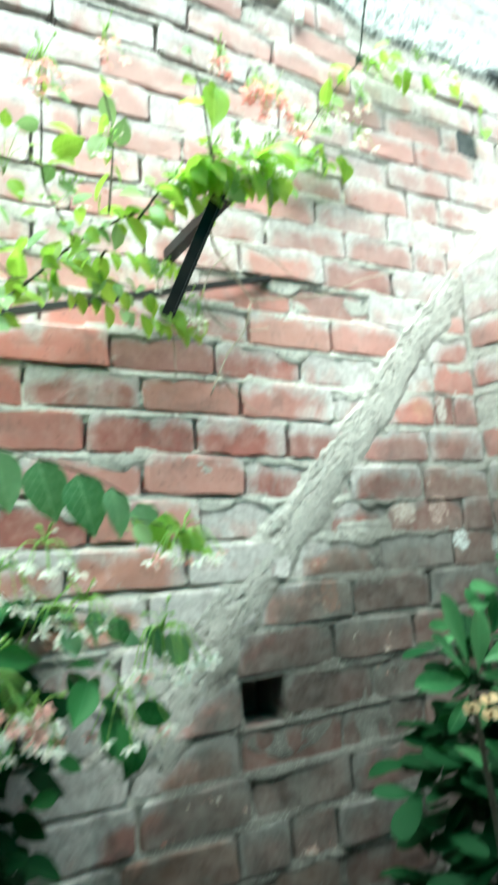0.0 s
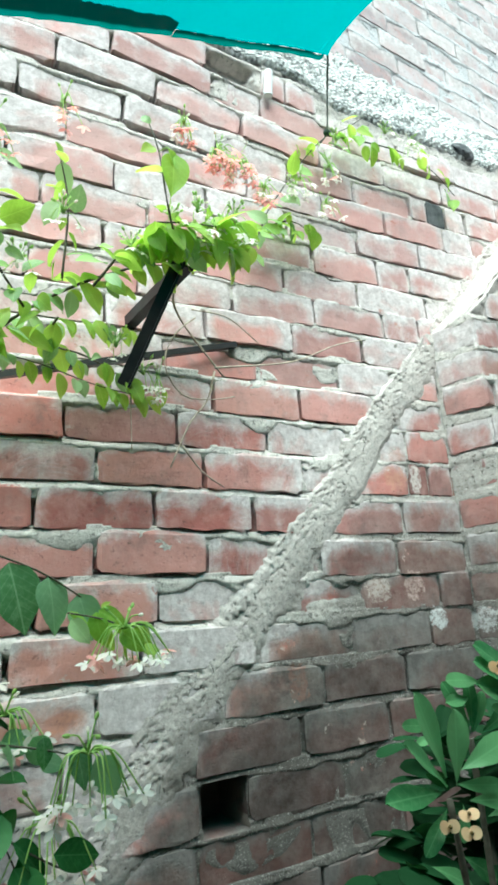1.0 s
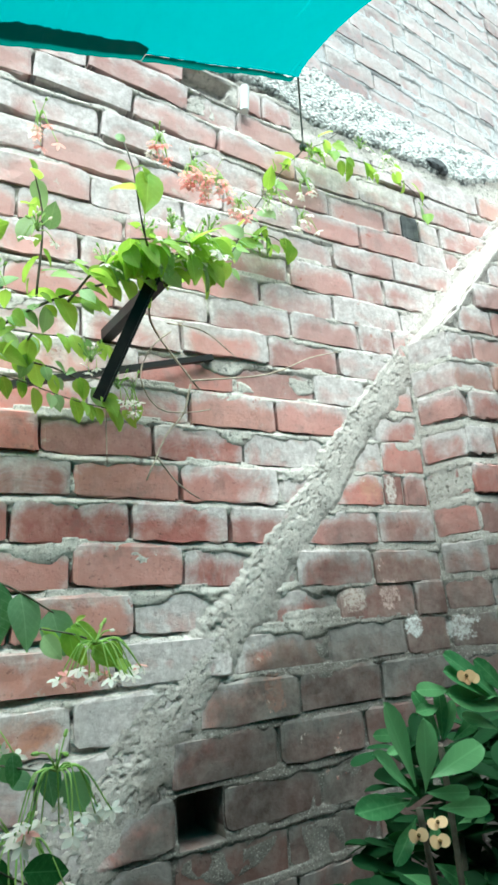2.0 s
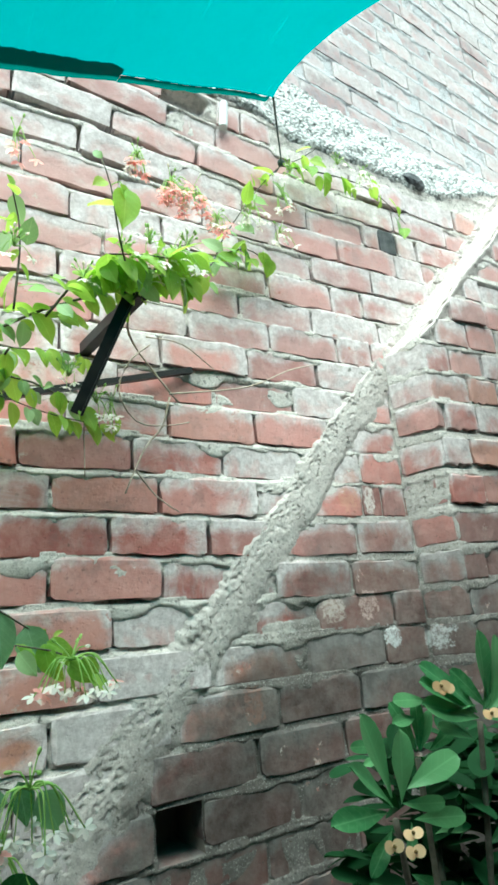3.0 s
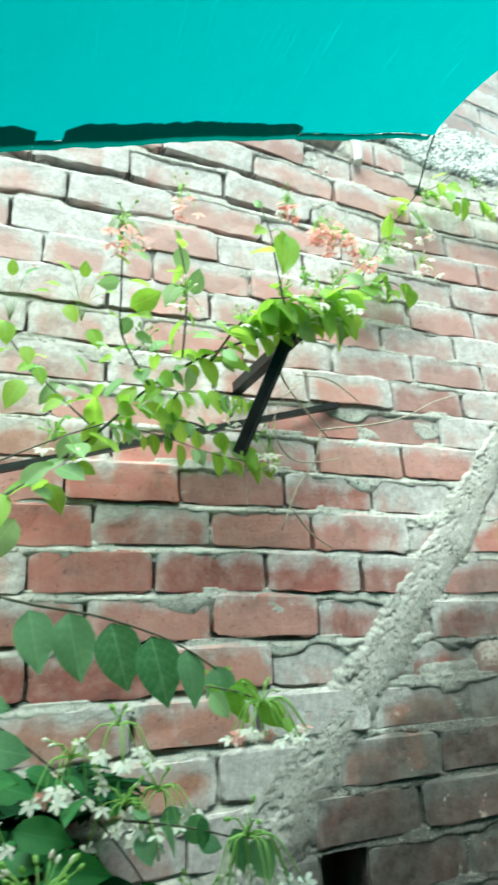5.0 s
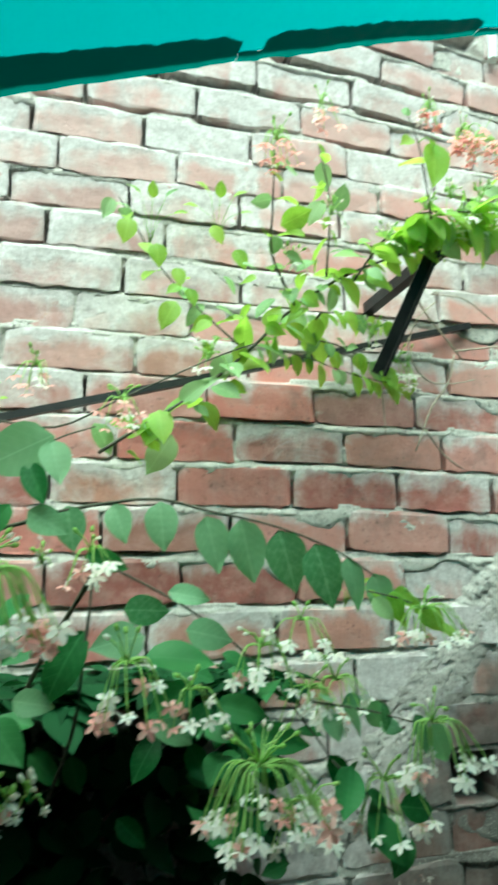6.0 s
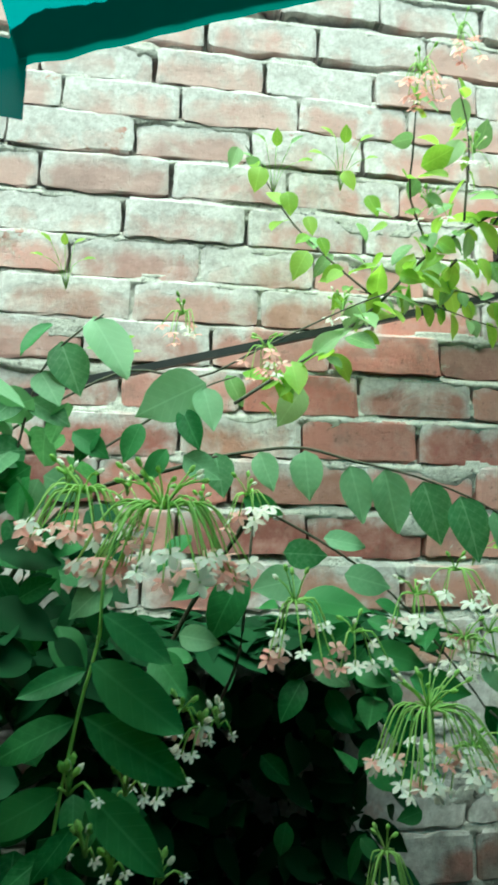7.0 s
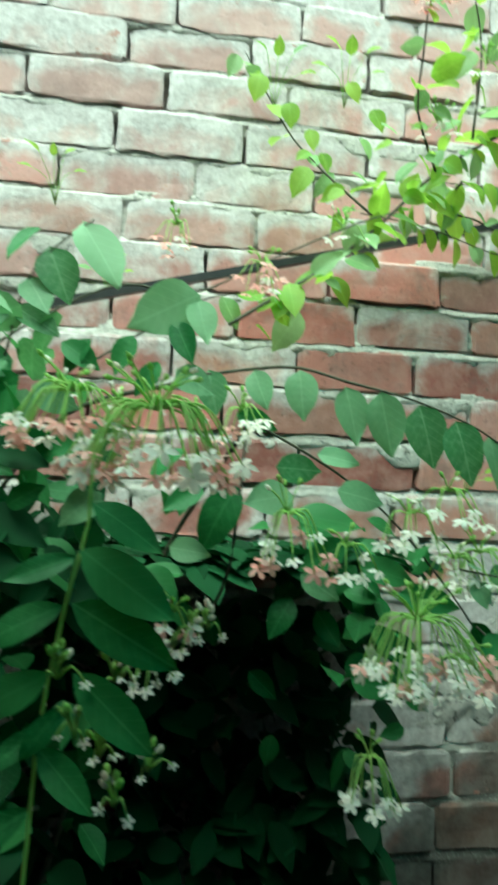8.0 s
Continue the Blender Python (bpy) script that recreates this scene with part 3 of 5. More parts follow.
def wall_flush(x, z):
    """How far the joints are smeared full: under the scar, and beneath the coping."""
    return max(smoothstep(-0.10, -0.02, x - scar_x(z)) * 0.85, smoothstep(2.775, 2.80, z) if x > 0.95 else 0.0, 0.4 * (1 - smoothstep(1.30, 1.50, z)))


def build_main_wall():
    bm = bmesh.new()
    add_box(bm, (-2.6, WALL_Y + 0.14, 0), (4.4, WALL_Y + 0.34, 3.0))
    # surround of the mortar sheet, flush with its back
    for lo, hi in (((-2.6, WALL_Y + 0.02, 0), (-0.75, WALL_Y + 0.14, 2.84)), ((2.3, WALL_Y + 0.02, 0), (4.4, WALL_Y + 0.14, 2.84)),
                   ((-0.75, WALL_Y + 0.02, 0), (2.3, WALL_Y + 0.14, 0.78))):
        add_box(bm, lo, hi)
    wall = part("wall_north", bm, M_CORE, None)
    tagged(wall, "weathered red brick garden wall with squeezed grey mortar", "wall", "", "structure")
    part("mortar_joints", mortar_sheet("mortar_joints", -0.76, 2.31, 0.77, 2.95, WALL_Y, course_z, 3.1, HOLE, flush=wall_flush, keep=lambda x, z: z < coping_low(x) + 0.03), M_MORTAR, wall, "rough grey cement mortar")
    # the putlog hole's sides
    x0, x1, z0, z1 = HOLE[0] - 0.006, HOLE[1] + 0.006, HOLE[2] - 0.004, HOLE[3] + 0.004
    y0, y1 = WALL_Y + 0.008, WALL_Y + 0.139
    v = [(x0, y0, z0), (x1, y0, z0), (x1, y0, z1), (x0, y0, z1), (x0, y1, z0), (x1, y1, z0), (x1, y1, z1), (x0, y1, z1)]
    part("putlog_hole", mesh_of("putlog_hole", v, [(0, 1, 5, 4), (1, 2, 6, 5), (2, 3, 7, 6), (3, 0, 4, 7), (4, 5, 6, 7)], False), M_CORE, wall, "dark square hole of one missing brick end")
    return wall


def build_coping():
    """A sloping strip of gravelly concrete on the wall's top."""
    x0, x1, nx, nw = 0.30, 3.0, 330, 26
    verts, faces = [], []
    for i in range(nx):
        x = x0 + (x1 - x0) * i / (nx - 1)
        for j in range(nw):
            k = j / (nw - 1)
            low = coping_low(x) + 0.016 * noise.noise(Vector((x * 9, 0, 1)))
            back = 1.353 + 0.096 * (x - 1.15)
            z = low + (3.205 - low) * k
            y = WALL_Y - 0.006 + (back + 0.012 - WALL_Y) * k ** 1.4
            p = Vector((x * 30, 0, z * 30))
            y -= (0.012 * noise.noise(p) + 0.008 * noise.noise(p * 2.6) + 0.010 * noise.noise(p * 0.4)) * min(1.0, 0.15 + 3 * k)
            if j == 0:
                y = WALL_Y + 0.006
            verts.append((x, y, z))
    for i in range(nx - 1):
        for j in range(nw - 1):
            a = i * nw + j
            faces.append((a, a + nw, a + nw + 1, a + 1))
    ob = part("coping", mesh_of("coping", verts, faces), M_COPING, None)
    bm = bmesh.new()
    bmesh.ops.create_icosphere(bm, subdivisions=3, radius=1.0)
    for v in bm.verts:
        v.co = Vector((1.505 + 0.048 * v.co.x, 1.255 + 0.022 * v.co.y, 2.862 - 0.10 * 0.048 * v.co.x + 0.030 * v.co.z)) + Vector((0.01, 0.006, 0.008)) * noise.noise(v.co * 2.5)
    part("stone", bm, M_DARK_BRICK, ob, "dark lump set in the coping")
    tagged(ob, "rough gravelly concrete strip along the wall's ledge", "coping", "", "structure")


def upper_z(n, x):
    return 3.215 + STEP * n


UPPER_TURN = Matrix.Translation((1.15, 1.353, 0)) @ Matrix.Rotation(radians(5.5), 4, "Z") @ Matrix.Translation((-1.15, -1.353, 0))


def build_upper_wall():
    """The wall behind the ledge stands a few degrees askew to the lower one."""
    bm = bmesh.new()
    add_box(bm, (0.25, 1.375, 2.86), (4.4, 1.60, 4.75))
    bmesh.ops.transform(bm, matrix=UPPER_TURN, verts=bm.verts)
    wall = part("wall_upper", bm, M_MORTAR, None)
    tagged(wall, "pale weathered brick wall rising behind the ledge", "wall", "", "structure")
    joints = mortar_sheet("mortar_joints", 0.9, 2.9, 3.10, 4.4, 1.353, upper_z, 8.3, calm=0.35, flush=lambda x, z: 0.9)
    joints.transform(UPPER_TURN)
    part("mortar_joints", joints, M_MORTAR_UP, wall, "pale cement mortar")
    return wall


def build_flank():
    """The stair's side: brickwork half a brick proud of the wall, its top cut off along the scar."""
    top = [(x, ridge_z(x) - 0.012) for x in (1.285, 1.36, 1.5, 1.7, 1.95, 2.4, 3.0)]
    line = [(1.285, 0.0)] + top + [(4.4, top[-1][1]), (4.4, 0.0)]
    n = len(line)
    verts = [(x, FLANK_B[1] + 0.022, z) for x, z in line] + [(x, 1.262, z) for x, z in line]
    faces = [tuple(range(n))[::-1], tuple(range(n, 2 * n))] + [(i, (i + 1) % n, n + (i + 1) % n, n + i) for i in range(n)]
    flank = part("wall_flank", mesh_of("wall_flank", verts, faces, False), M_MORTAR, None)
    tagged(flank, "brick stair flank, soot and painted shade, standing half a brick proud", "wall", "", "structure")
    sheet = mortar_sheet("mortar_joints", FLANK_A[0], 2.5, 0.77, 2.9, 0, flank_z, 5.7, calm=0.8, flush=lambda s, z: 0.75, bend=flank_at, keep=lambda s, z: z < ridge_z(flank_at(s)[0]) - 0.004)
    part("mortar_joints", sheet, M_MORTAR, flank, "rough dark cement mortar")
    return flank


def under_scar(x, z):
    return x > FLANK_A[0] and z < ridge_z(x) + 0.01


FLANK_JOINTS = {3: (1.39, 1.50), 4: (1.55,), 5: (1.36, 1.46), 6: (1.49,), 7: (1.40,), 8: (1.382,), 9: (1.312, 1.43), 10: (1.422, 1.535), 11: (1.37, 1.50), 12: (1.46, 1.58)}


def lay_flank(parent, meshes, rng, material):
    """A header in the corner of each course, stretchers along the face, cut where the scar passes."""
    verts, faces = [], []
    for n in range(-4, 20):
        xs = [FLANK_B[0]] + list(FLANK_JOINTS.get(n, (FLANK_B[0] + rng.uniform(0.06, 0.22),)))
        while xs[-1] < 2.5:
            xs.append(xs[-1] + BRICK * rng.uniform(0.95, 1.05))
        spans = [(FLANK_A, FLANK_B)] + [((a, FLANK_B[1]), (b, FLANK_B[1])) for a, b in zip(xs, xs[1:])]
        for (ax, ay), (bx, by) in spans:
            mx, my = (ax + bx) / 2, (ay + by) / 2
            z = flank_z(n, mx) + rng.uniform(-0.003, 0.003)
            if ay == by:
                ax = max(ax, scar_x(z + 0.036))
                mx = (ax + bx) / 2
            elif z > ridge_z(mx) - 0.02:
                continue
            if bx - ax < 0.035:
                continue
            length = math.dist((ax, ay), (bx, by)) - rng.uniform(0.004, 0.011)
            turn = math.atan2(by - ay, bx - ax)
            m = Matrix.LocRotScale((mx, my + rng.gauss(0, 0.003), z), Euler((rng.gauss(0, 0.012), rng.gauss(0, 0.008), turn + rng.gauss(0, 0.012))), (length, 1, STEP - rng.uniform(0.007, 0.014)))
            me = rng.choice(meshes)
            if mx < 1.95 and z > 0.95:
                part("brick", me, None, parent, "", m)
            else:
                k = len(verts)
                verts += [m @ v.co for v in me.vertices]
                faces += [tuple(i + k for i in p.vertices) for p in me.polygons]
    part("brickwork", mesh_of("brickwork", verts, faces, False), material, parent, "", None, "stuff")


def build_scar():
    """Cement along the stair's cut-off top: a pebbly strip on the wall, a smooth trowelled edge that turns out over the flank, a ragged lip below."""
    pts = [Vector((scar_x(z), 0, z)) for z in (1.04, 1.16, 1.28, 1.43, 1.53, 1.645, 1.74, 1.83, 1.92, 2.01, 2.115, 2.22, 2.30, 2.43, 2.62, 2.78, 2.91, 3.2)]
    line = smooth_path(pts, 0.0032)
    left, right, lip = 30, 26, 12
    nw = left + right + lip
    verts, faces = [], []
    n = len(line)
    for i, p in enumerate(line):
        d = (line[min(i + 1, n - 1)] - line[max(0, i - 1)]).normalized()
        side = Vector((d.z, 0, -d.x))          # towards the lower right
        wl = interp(((1.0, 0.075), (1.3, 0.070), (1.46, 0.064), (1.63, 0.047), (1.8, 0.043), (1.93, 0.036), (2.9, 0.036)), p.z)
        out = smoothstep(1.222, 1.285, p.x)
        wr = interp(((1.0, 0.075), (1.3, 0.055), (1.45, 0.036), (1.69, 0.038), (1.8, 0.044), (2.0, 0.040)), p.z) * (1 - out) + 0.010 * out
        depth = 0.110 * out
        swell = 0.001 * (1 - out) * smoothstep(1.60, 1.92, p.z)
        sway = 0.006 * noise.noise(p * 9) + 0.003 * noise.noise(p * 31)
        for j in range(nw):
            if j < left:
                w = j / (left - 1)
                q = p + side * (-wl * (1 - w) * (1 + 0.30 * noise.noise(p * 17) * (1 - w)) + sway)
                body = smoothstep(0.05, 0.50, w + 0.18 * noise.noise(p * 30) + 0.12 * noise.noise(p * 90))
                y = -0.0035 * body - 0.0015 * smoothstep(0.75, 1.0, w) + 0.006 * (1 - body)
                rough = body * (0.25 + 0.75 * smoothstep(0.35, 0.7, w + 0.5 * smoothstep(1.75, 1.95, p.z))) * 0.8
            elif j < left + right:
                w = (j - left + 1) / right
                q = p + side * (wr * w + sway)
                y = -0.0050 + 0.002 * w - depth * w - 0.001 * math.sin(math.pi * w) * (1 - out) + 0.004 * out * math.sin(math.pi * w)
                y -= swell * math.sin(math.pi / 2 * w)
                rough = 0.15 + 0.35 * (1 - out) * (1 - smoothstep(0.4, 0.9, w))
            else:
                w = (j - left - right + 1) / lip
                fall = 0.034 + 0.022 * noise.noise(p * 22) + 0.012 * noise.noise(p * 60)
                q = p + side * (wr + fall * w + sway)
                y = -0.0030 - depth + (0.0065 + 0.0025 * out + swell) * smoothstep(0.05, 1.0, w) - swell
                rough = 0.3
            g = Vector((q.x, y * 0.8, q.z))
            peb = noise.noise(g * 150) + 0.8 * noise.noise(g * 85)
            pit = smoothstep(0.26, 0.48, noise.noise(g * 115 + Vector((5, 1, 2))) + 0.4 * noise.noise(g * 18))
            lump = noise.noise(g * 24)
            y += rough * (-0.0012 * peb - 0.0008 * lump + 0.0042 * pit) - 0.0008 * noise.noise(g * 40)
            y += 0.018 * (1 - smoothstep(1.06, 1.15, q.z + 0.05 * noise.noise(g * 14)))
            verts.append((q.x, WALL_Y + y, q.z))
    for i in range(n - 1):
        for j in range(nw - 1):
            a = i * nw + j
            faces.append((a, a + 1, a + nw + 1, a + nw))
    ob = part("mortar_scar", mesh_of("mortar_scar", verts, faces), M_SCAR, None)
    tagged(ob, "slanting ridge of rough grey cement left on the bricks", "mortar ridge", "", "structure")


def build_surroundings():
    bm = bmesh.new()
    r = bmesh.ops.create_grid(bm, x_segments=60, y_segments=60, size=30)
    for v in r["verts"]:
        v.co.z = 0.012 * noise.noise(v.co * 2.0)
    tagged(part("ground", bm, M_GROUND, None), "bare packed earth in the narrow yard", "ground", "", "structure")
    # unseen slab, added to cut down the sky over the right of the wall
    for lo, hi in (((1.35, -0.75, 2.62), (4.4, 0.70, 2.74)),):
        bm = bmesh.new()
        add_box(bm, lo, hi)
        tagged(part("eave", bm, M_SCREEN, None), "plain grey unseen slab added to block the sky", "eave", "", "structure")
    # unseen walls, placed and sized to hold light back from the lower yard
    for name, lo, hi in (("wall_south", (-1.3, -0.95, -0.05), (4.4, -0.75, 3.4)), ("wall_west", (-0.95, -0.75, -0.05), (-0.75, 0.12, 3.3)), ("wall_west_low", (-0.95, 0.122, -0.05), (-0.75, 1.235, 2.2))):
        bm = bmesh.new()
        add_box(bm, lo, hi)
        tagged(part(name, bm, M_SCREEN, None), "plain grey unseen wall added to close the yard and block light", "wall", "", "structure")


main_wall = build_main_wall()
upper_wall = build_upper_wall()
build_coping()
flank_wall = build_flank()
build_scar()
build_surroundings()


# ---- the tarpaulin ----
TARP_L, TARP_R = Vector((-0.317, 0.557, 1.845)), Vector((0.583, 0.736, 2.329))
TARP_LB, TARP_RB = Vector((-0.33, -0.72, 2.04)), Vector((1.12, -0.71, 2.50))


def tarp_point(u, v):
    """u along the front edge, v from the front edge to the back."""
    p = TARP_L.lerp(TARP_R, u).lerp(TARP_LB.lerp(TARP_RB, u), v)
    p.z += 0.03 * math.sin(math.pi * u) * (0.15 + v) - 0.05 * math.sin(math.pi * v) + 0.006 * noise.noise(Vector((u * 6, v * 5, 1)))
    p.z += 0.012 * math.sin(math.pi * u) * (1 - v)
    # the side edge is cut in a hollow curve between its ties
    p.x -= 0.029 * u ** 5 * max(0.0, math.sin(math.pi * min(1.0, max(0.0, v) / 0.18))) ** 0.75
    return p


def build_tarp():
    tarp = thing("tarpaulin", TARP_R, "teal tarpaulin sheet stretched overhead with a dark green hem", "tarpaulin")
    nu, nv = 60, 90
    verts = [tarp_point(i / nu, j / nv) for j in range(nv + 1) for i in range(nu + 1)]
    faces = [(j * (nu + 1) + i, j * (nu + 1) + i + 1, (j + 1) * (nu + 1) + i + 1, (j + 1) * (nu + 1) + i) for j in range(nv) for i in range(nu)]
    part("sheet", mesh_of("sheet", verts, faces), M_TARP, tarp)
    # folded and stitched hem pieces under the front edge
    down = Vector((0, 0, -0.0035))

    def hem(u0, u1, v0a, v0b, mat, drop=1.0):
        m = 110
        vs, fs = [], []
        for i in range(m + 1):
            u = u0 + (u1 - u0) * i / m
            wid = v0a + (v0b - v0a) * i / m + 0.0016 * noise.noise(Vector((u * 60, 2, 2))) + 0.0014 * noise.noise(Vector((u * 170, 2, 5)))
            wid *= 0.55 + 0.45 * min(1.0, 40 * min(u - u0, u1 - u) + 0.2)
            for k in (0.0, 0.35, 0.7, 1.0):
                vs.append(tarp_point(u, -0.0055 + (wid + 0.0055) * k) + down * drop * (1 + 0.6 * noise.noise(Vector((u * 45, k * 2, 9)))))
            if i < m:
                fs += [(i * 4 + k, i * 4 + k + 4, i * 4 + k + 5, i * 4 + k + 1) for k in range(3)]
        part("hem", mesh_of("hem", vs, fs), mat, tarp, "dark green folded hem")

    hem(0.0, 0.345, 0.026, 0.017, M_HEM)
    hem(0.372, 0.695, 0.018, 0.0135, M_HEM)
    hem(0.345, 0.372, 0.005, 0.005, M_HEM, 1.3)
    hem(0.695, 0.99, 0.003, 0.002, M_HEM, 1.3)
    # the loose flap at the near corner
    vs = []
    for j in range(6):
        k = j / 5
        for i in range(4):
            q = i / 3
            vs.append(TARP_L + Vector((-0.045 + 0.05 * q + 0.004 * k, -0.004 + 0.006 * math.sin(k * 3 + q), 0.012 - 0.058 * k - 0.008 * q * k)))
    part("flap", mesh_of("flap", vs, [(j * 4 + i, j * 4 + i + 1, j * 4 + i + 5, j * 4 + i + 4) for j in range(5) for i in range(3)]), M_TARP, tarp, "loose teal corner flap")
    part("cord", tube("cord", [TARP_R + Vector((0, 0, 0.0)), TARP_R + Vector((0.12, 0.155, 0.13)), Vector((0.94, 1.2, 2.70)), Vector((0.945, 1.238, 2.70))], 0.0018, 0.0018, 6), M_CORD, tarp, "thin dark cord tied to the corner")
    knot = bmesh.new()
    bmesh.ops.create_icosphere(knot, subdivisions=2, radius=0.009)
    for v in knot.verts:
        v.co = v.co * (1 + 0.35 * noise.noise(v.co * 200)) + Vector((0.94, 1.2, 2.70))
    part("knot", knot, M_CORD, tarp, "dark cord knot")


build_tarp()


# ---- iron bracket and bar ----
def angle_bar(a, b, up, w=0.02, t=0.003):
    """An L-shaped bar from a to b."""
    a, b = Vector(a), Vector(b)
    d = (b - a).normalized()
    n = (Vector(up) - d * d.dot(Vector(up))).normalized()
    s = d.cross(n)
    prof = [(0, 0), (w, 0), (w, t), (t, t), (t, w), (0, w)]
    verts = [p + s * x + n * y for p in (a, b) for x, y in prof]
    faces = [(i, (i + 1) % 6, 6 + (i + 1) % 6, 6 + i) for i in range(6)] + [(5, 4, 3, 2, 1, 0), (6, 7, 8, 9, 10, 11)]
    return mesh_of("bar", verts, faces, False)


def build_iron():
    bar = part("iron_rail", angle_bar((0.655, 1.236, 2.075), (-1.05, 1.108, 1.575), (0, 0, 1), 0.0125), M_IRON, None)
    tagged(bar, "long black angle-iron rail slanting along the brick wall", "iron rail")
    br = thing("iron_bracket", (0.41, 1.24, 2.09), "black iron bracket with two welded struts", "bracket")
    part("strut", angle_bar((0.452, 1.026, 2.108), (0.376, 1.116, 1.905), (0, -1, 0.2), 0.022, 0.004), M_IRON, br)
    part("strut", angle_bar((0.452, 1.030, 2.108), (0.408, 1.262, 2.088), (0, 0, 1), 0.022, 0.004), M_IRON, br)


build_iron()


def build_white_stub():
    bm = bmesh.new()
    bmesh.ops.create_cone(bm, cap_ends=True, segments=14, radius1=0.012, radius2=0.012, depth=0.085, matrix=pose(0.799, 1.236, 2.832, 0, 6, 0))
    bmesh.ops.bevel(bm, geom=[e for e in bm.edges if len(e.link_faces) == 2 and e.calc_face_angle(0) > 1], offset=0.002, segments=2, affect="EDGES")
    tagged(part("pipe_stub", bm, M_WHITE, None), "short white plastic pipe stub against the bricks", "pipe")


build_white_stub()


# ---- plants ----
def leaf_mesh(name, seed, width, tip, base, fold, droop, curl=0.0, material=None):
    """A leaf one unit long along +x, its upper side towards +z."""
    rng = random.Random(seed)
    ns = 8
    verts, faces = [], []
    for i in range(ns + 1):
        t = (i / ns) if base < 1 else math.sin(i / ns * math.pi / 2)
        if base < 1:
            w = width * (math.sin(math.pi * t ** base) ** 0.75)
            if tip and t > 0.75:
                w *= 1 - tip * (t - 0.75) / 0.25
        else:
            w = width * (0.22 + 0.78 * smoothstep(0.0, 0.62, t)) * max(0.0, 1 - t ** 7) ** 0.5
        if i in (0, ns):
            w = 0.004
        z = -droop * t * t
        for k in (-1, -0.5, 0, 0.5, 1):
            wav = 0.02 * math.sin(7 * t + seed + 2 * k) * abs(k)
            verts.append((t + 0.01 * rng.uniform(-1, 1) * abs(k), k * w, z + fold * abs(k) * w + wav + curl * k * t * 0.1))
    for i in range(ns):
        for k in range(4):
            a = i * 5 + k
            faces.append((a, a + 5, a + 6, a + 1))
    me = mesh_of(name, verts, faces)
    me.materials.append(material)
    return me


LEAVES = [leaf_mesh("leaf", s, w, 0.35, 0.82, f, d, c, M_DIM_LEAF) for s, w, f, d, c in
          ((1, 0.30, 0.25, 0.14, 0.2), (2, 0.32, 0.15, 0.22, -0.3), (3, 0.28, 0.35, 0.08, 0.4), (4, 0.31, 0.1, 0.30, 0.0), (5, 0.27, 0.3, 0.18, -0.5))]
YOUNGS = [leaf_mesh("leaf", s, w, 0.4, 0.78, f, d, c, M_YOUNG) for s, w, f, d, c in
          ((11, 0.31, 0.3, 0.15, 0.3), (12, 0.34, 0.2, 0.25, -0.3), (13, 0.28, 0.4, 0.1, 0.5), (14, 0.32, 0.15, 0.32, 0.1))]
SOFTS = [leaf_mesh("leaf", s, w, 0.4, 0.80, f, d, c, M_SOFT) for s, w, f, d, c in
         ((15, 0.33, 0.2, 0.15, 0.3), (16, 0.36, 0.15, 0.25, -0.3), (17, 0.30, 0.35, 0.1, 0.5))]
MIXED = YOUNGS + YOUNGS + SOFTS
BROADS = [leaf_mesh("leaf", s, w, 0.45, 0.74, f, d, c, M_LEAF) for s, w, f, d, c in
          ((61, 0.36, 0.12, 0.10, 0.2), (62, 0.38, 0.08, 0.16, -0.2), (63, 0.34, 0.18, 0.06, 0.3), (64, 0.37, 0.05, 0.20, 0.0))]
OBLONGS = [leaf_mesh("leaf", s, w, 0.0, 0.93, f, d, c, M_DIM_LEAF) for s, w, f, d, c in ((65, 0.23, 0.15, 0.10, 0.1), (66, 0.25, 0.08, 0.18, -0.2), (67, 0.22, 0.2, 0.06, 0.2))]
PLANT = random.Random(77)


def leaf_pose(base, direction, normal, size, wide=1.0):
    x = Vector(direction).normalized()
    n = Vector(normal)
    z = (n - x * n.dot(x))
    z = z.normalized() if z.length > 1e-4 else x.orthogonal().normalized()
    y = z.cross(x)
    m = Matrix((x, y, z)).transposed().to_4x4()
    return Matrix.Translation(base) @ m @ Matrix.Diagonal((size, size * wide, size, 1))


def put_leaf(plant, base, direction, normal, size, meshes=None, wide=1.0):
    return part("leaf", PLANT.choice(meshes or LEAVES), None, plant, "", leaf_pose(base, direction, normal, size, wide))


def leaf_to(plant, ends, y, meshes, wide=1.0, reach=-0.012):
    """A leaf from its base (x, z) to its tip (x, z), y metres out, the tip a little nearer the yard."""
    x0, z0, x1, z1 = ends
    way = Vector((x1 - x0, reach + PLANT.gauss(0, 0.006), z1 - z0))
    put_leaf(plant, (x0, y, z0), way, jig((0, -0.85, 0.45), 0.22), way.length, meshes, wide)


def jig(v, a):
    return Vector(v) + Vector((PLANT.gauss(0, a), PLANT.gauss(0, a), PLANT.gauss(0, a)))


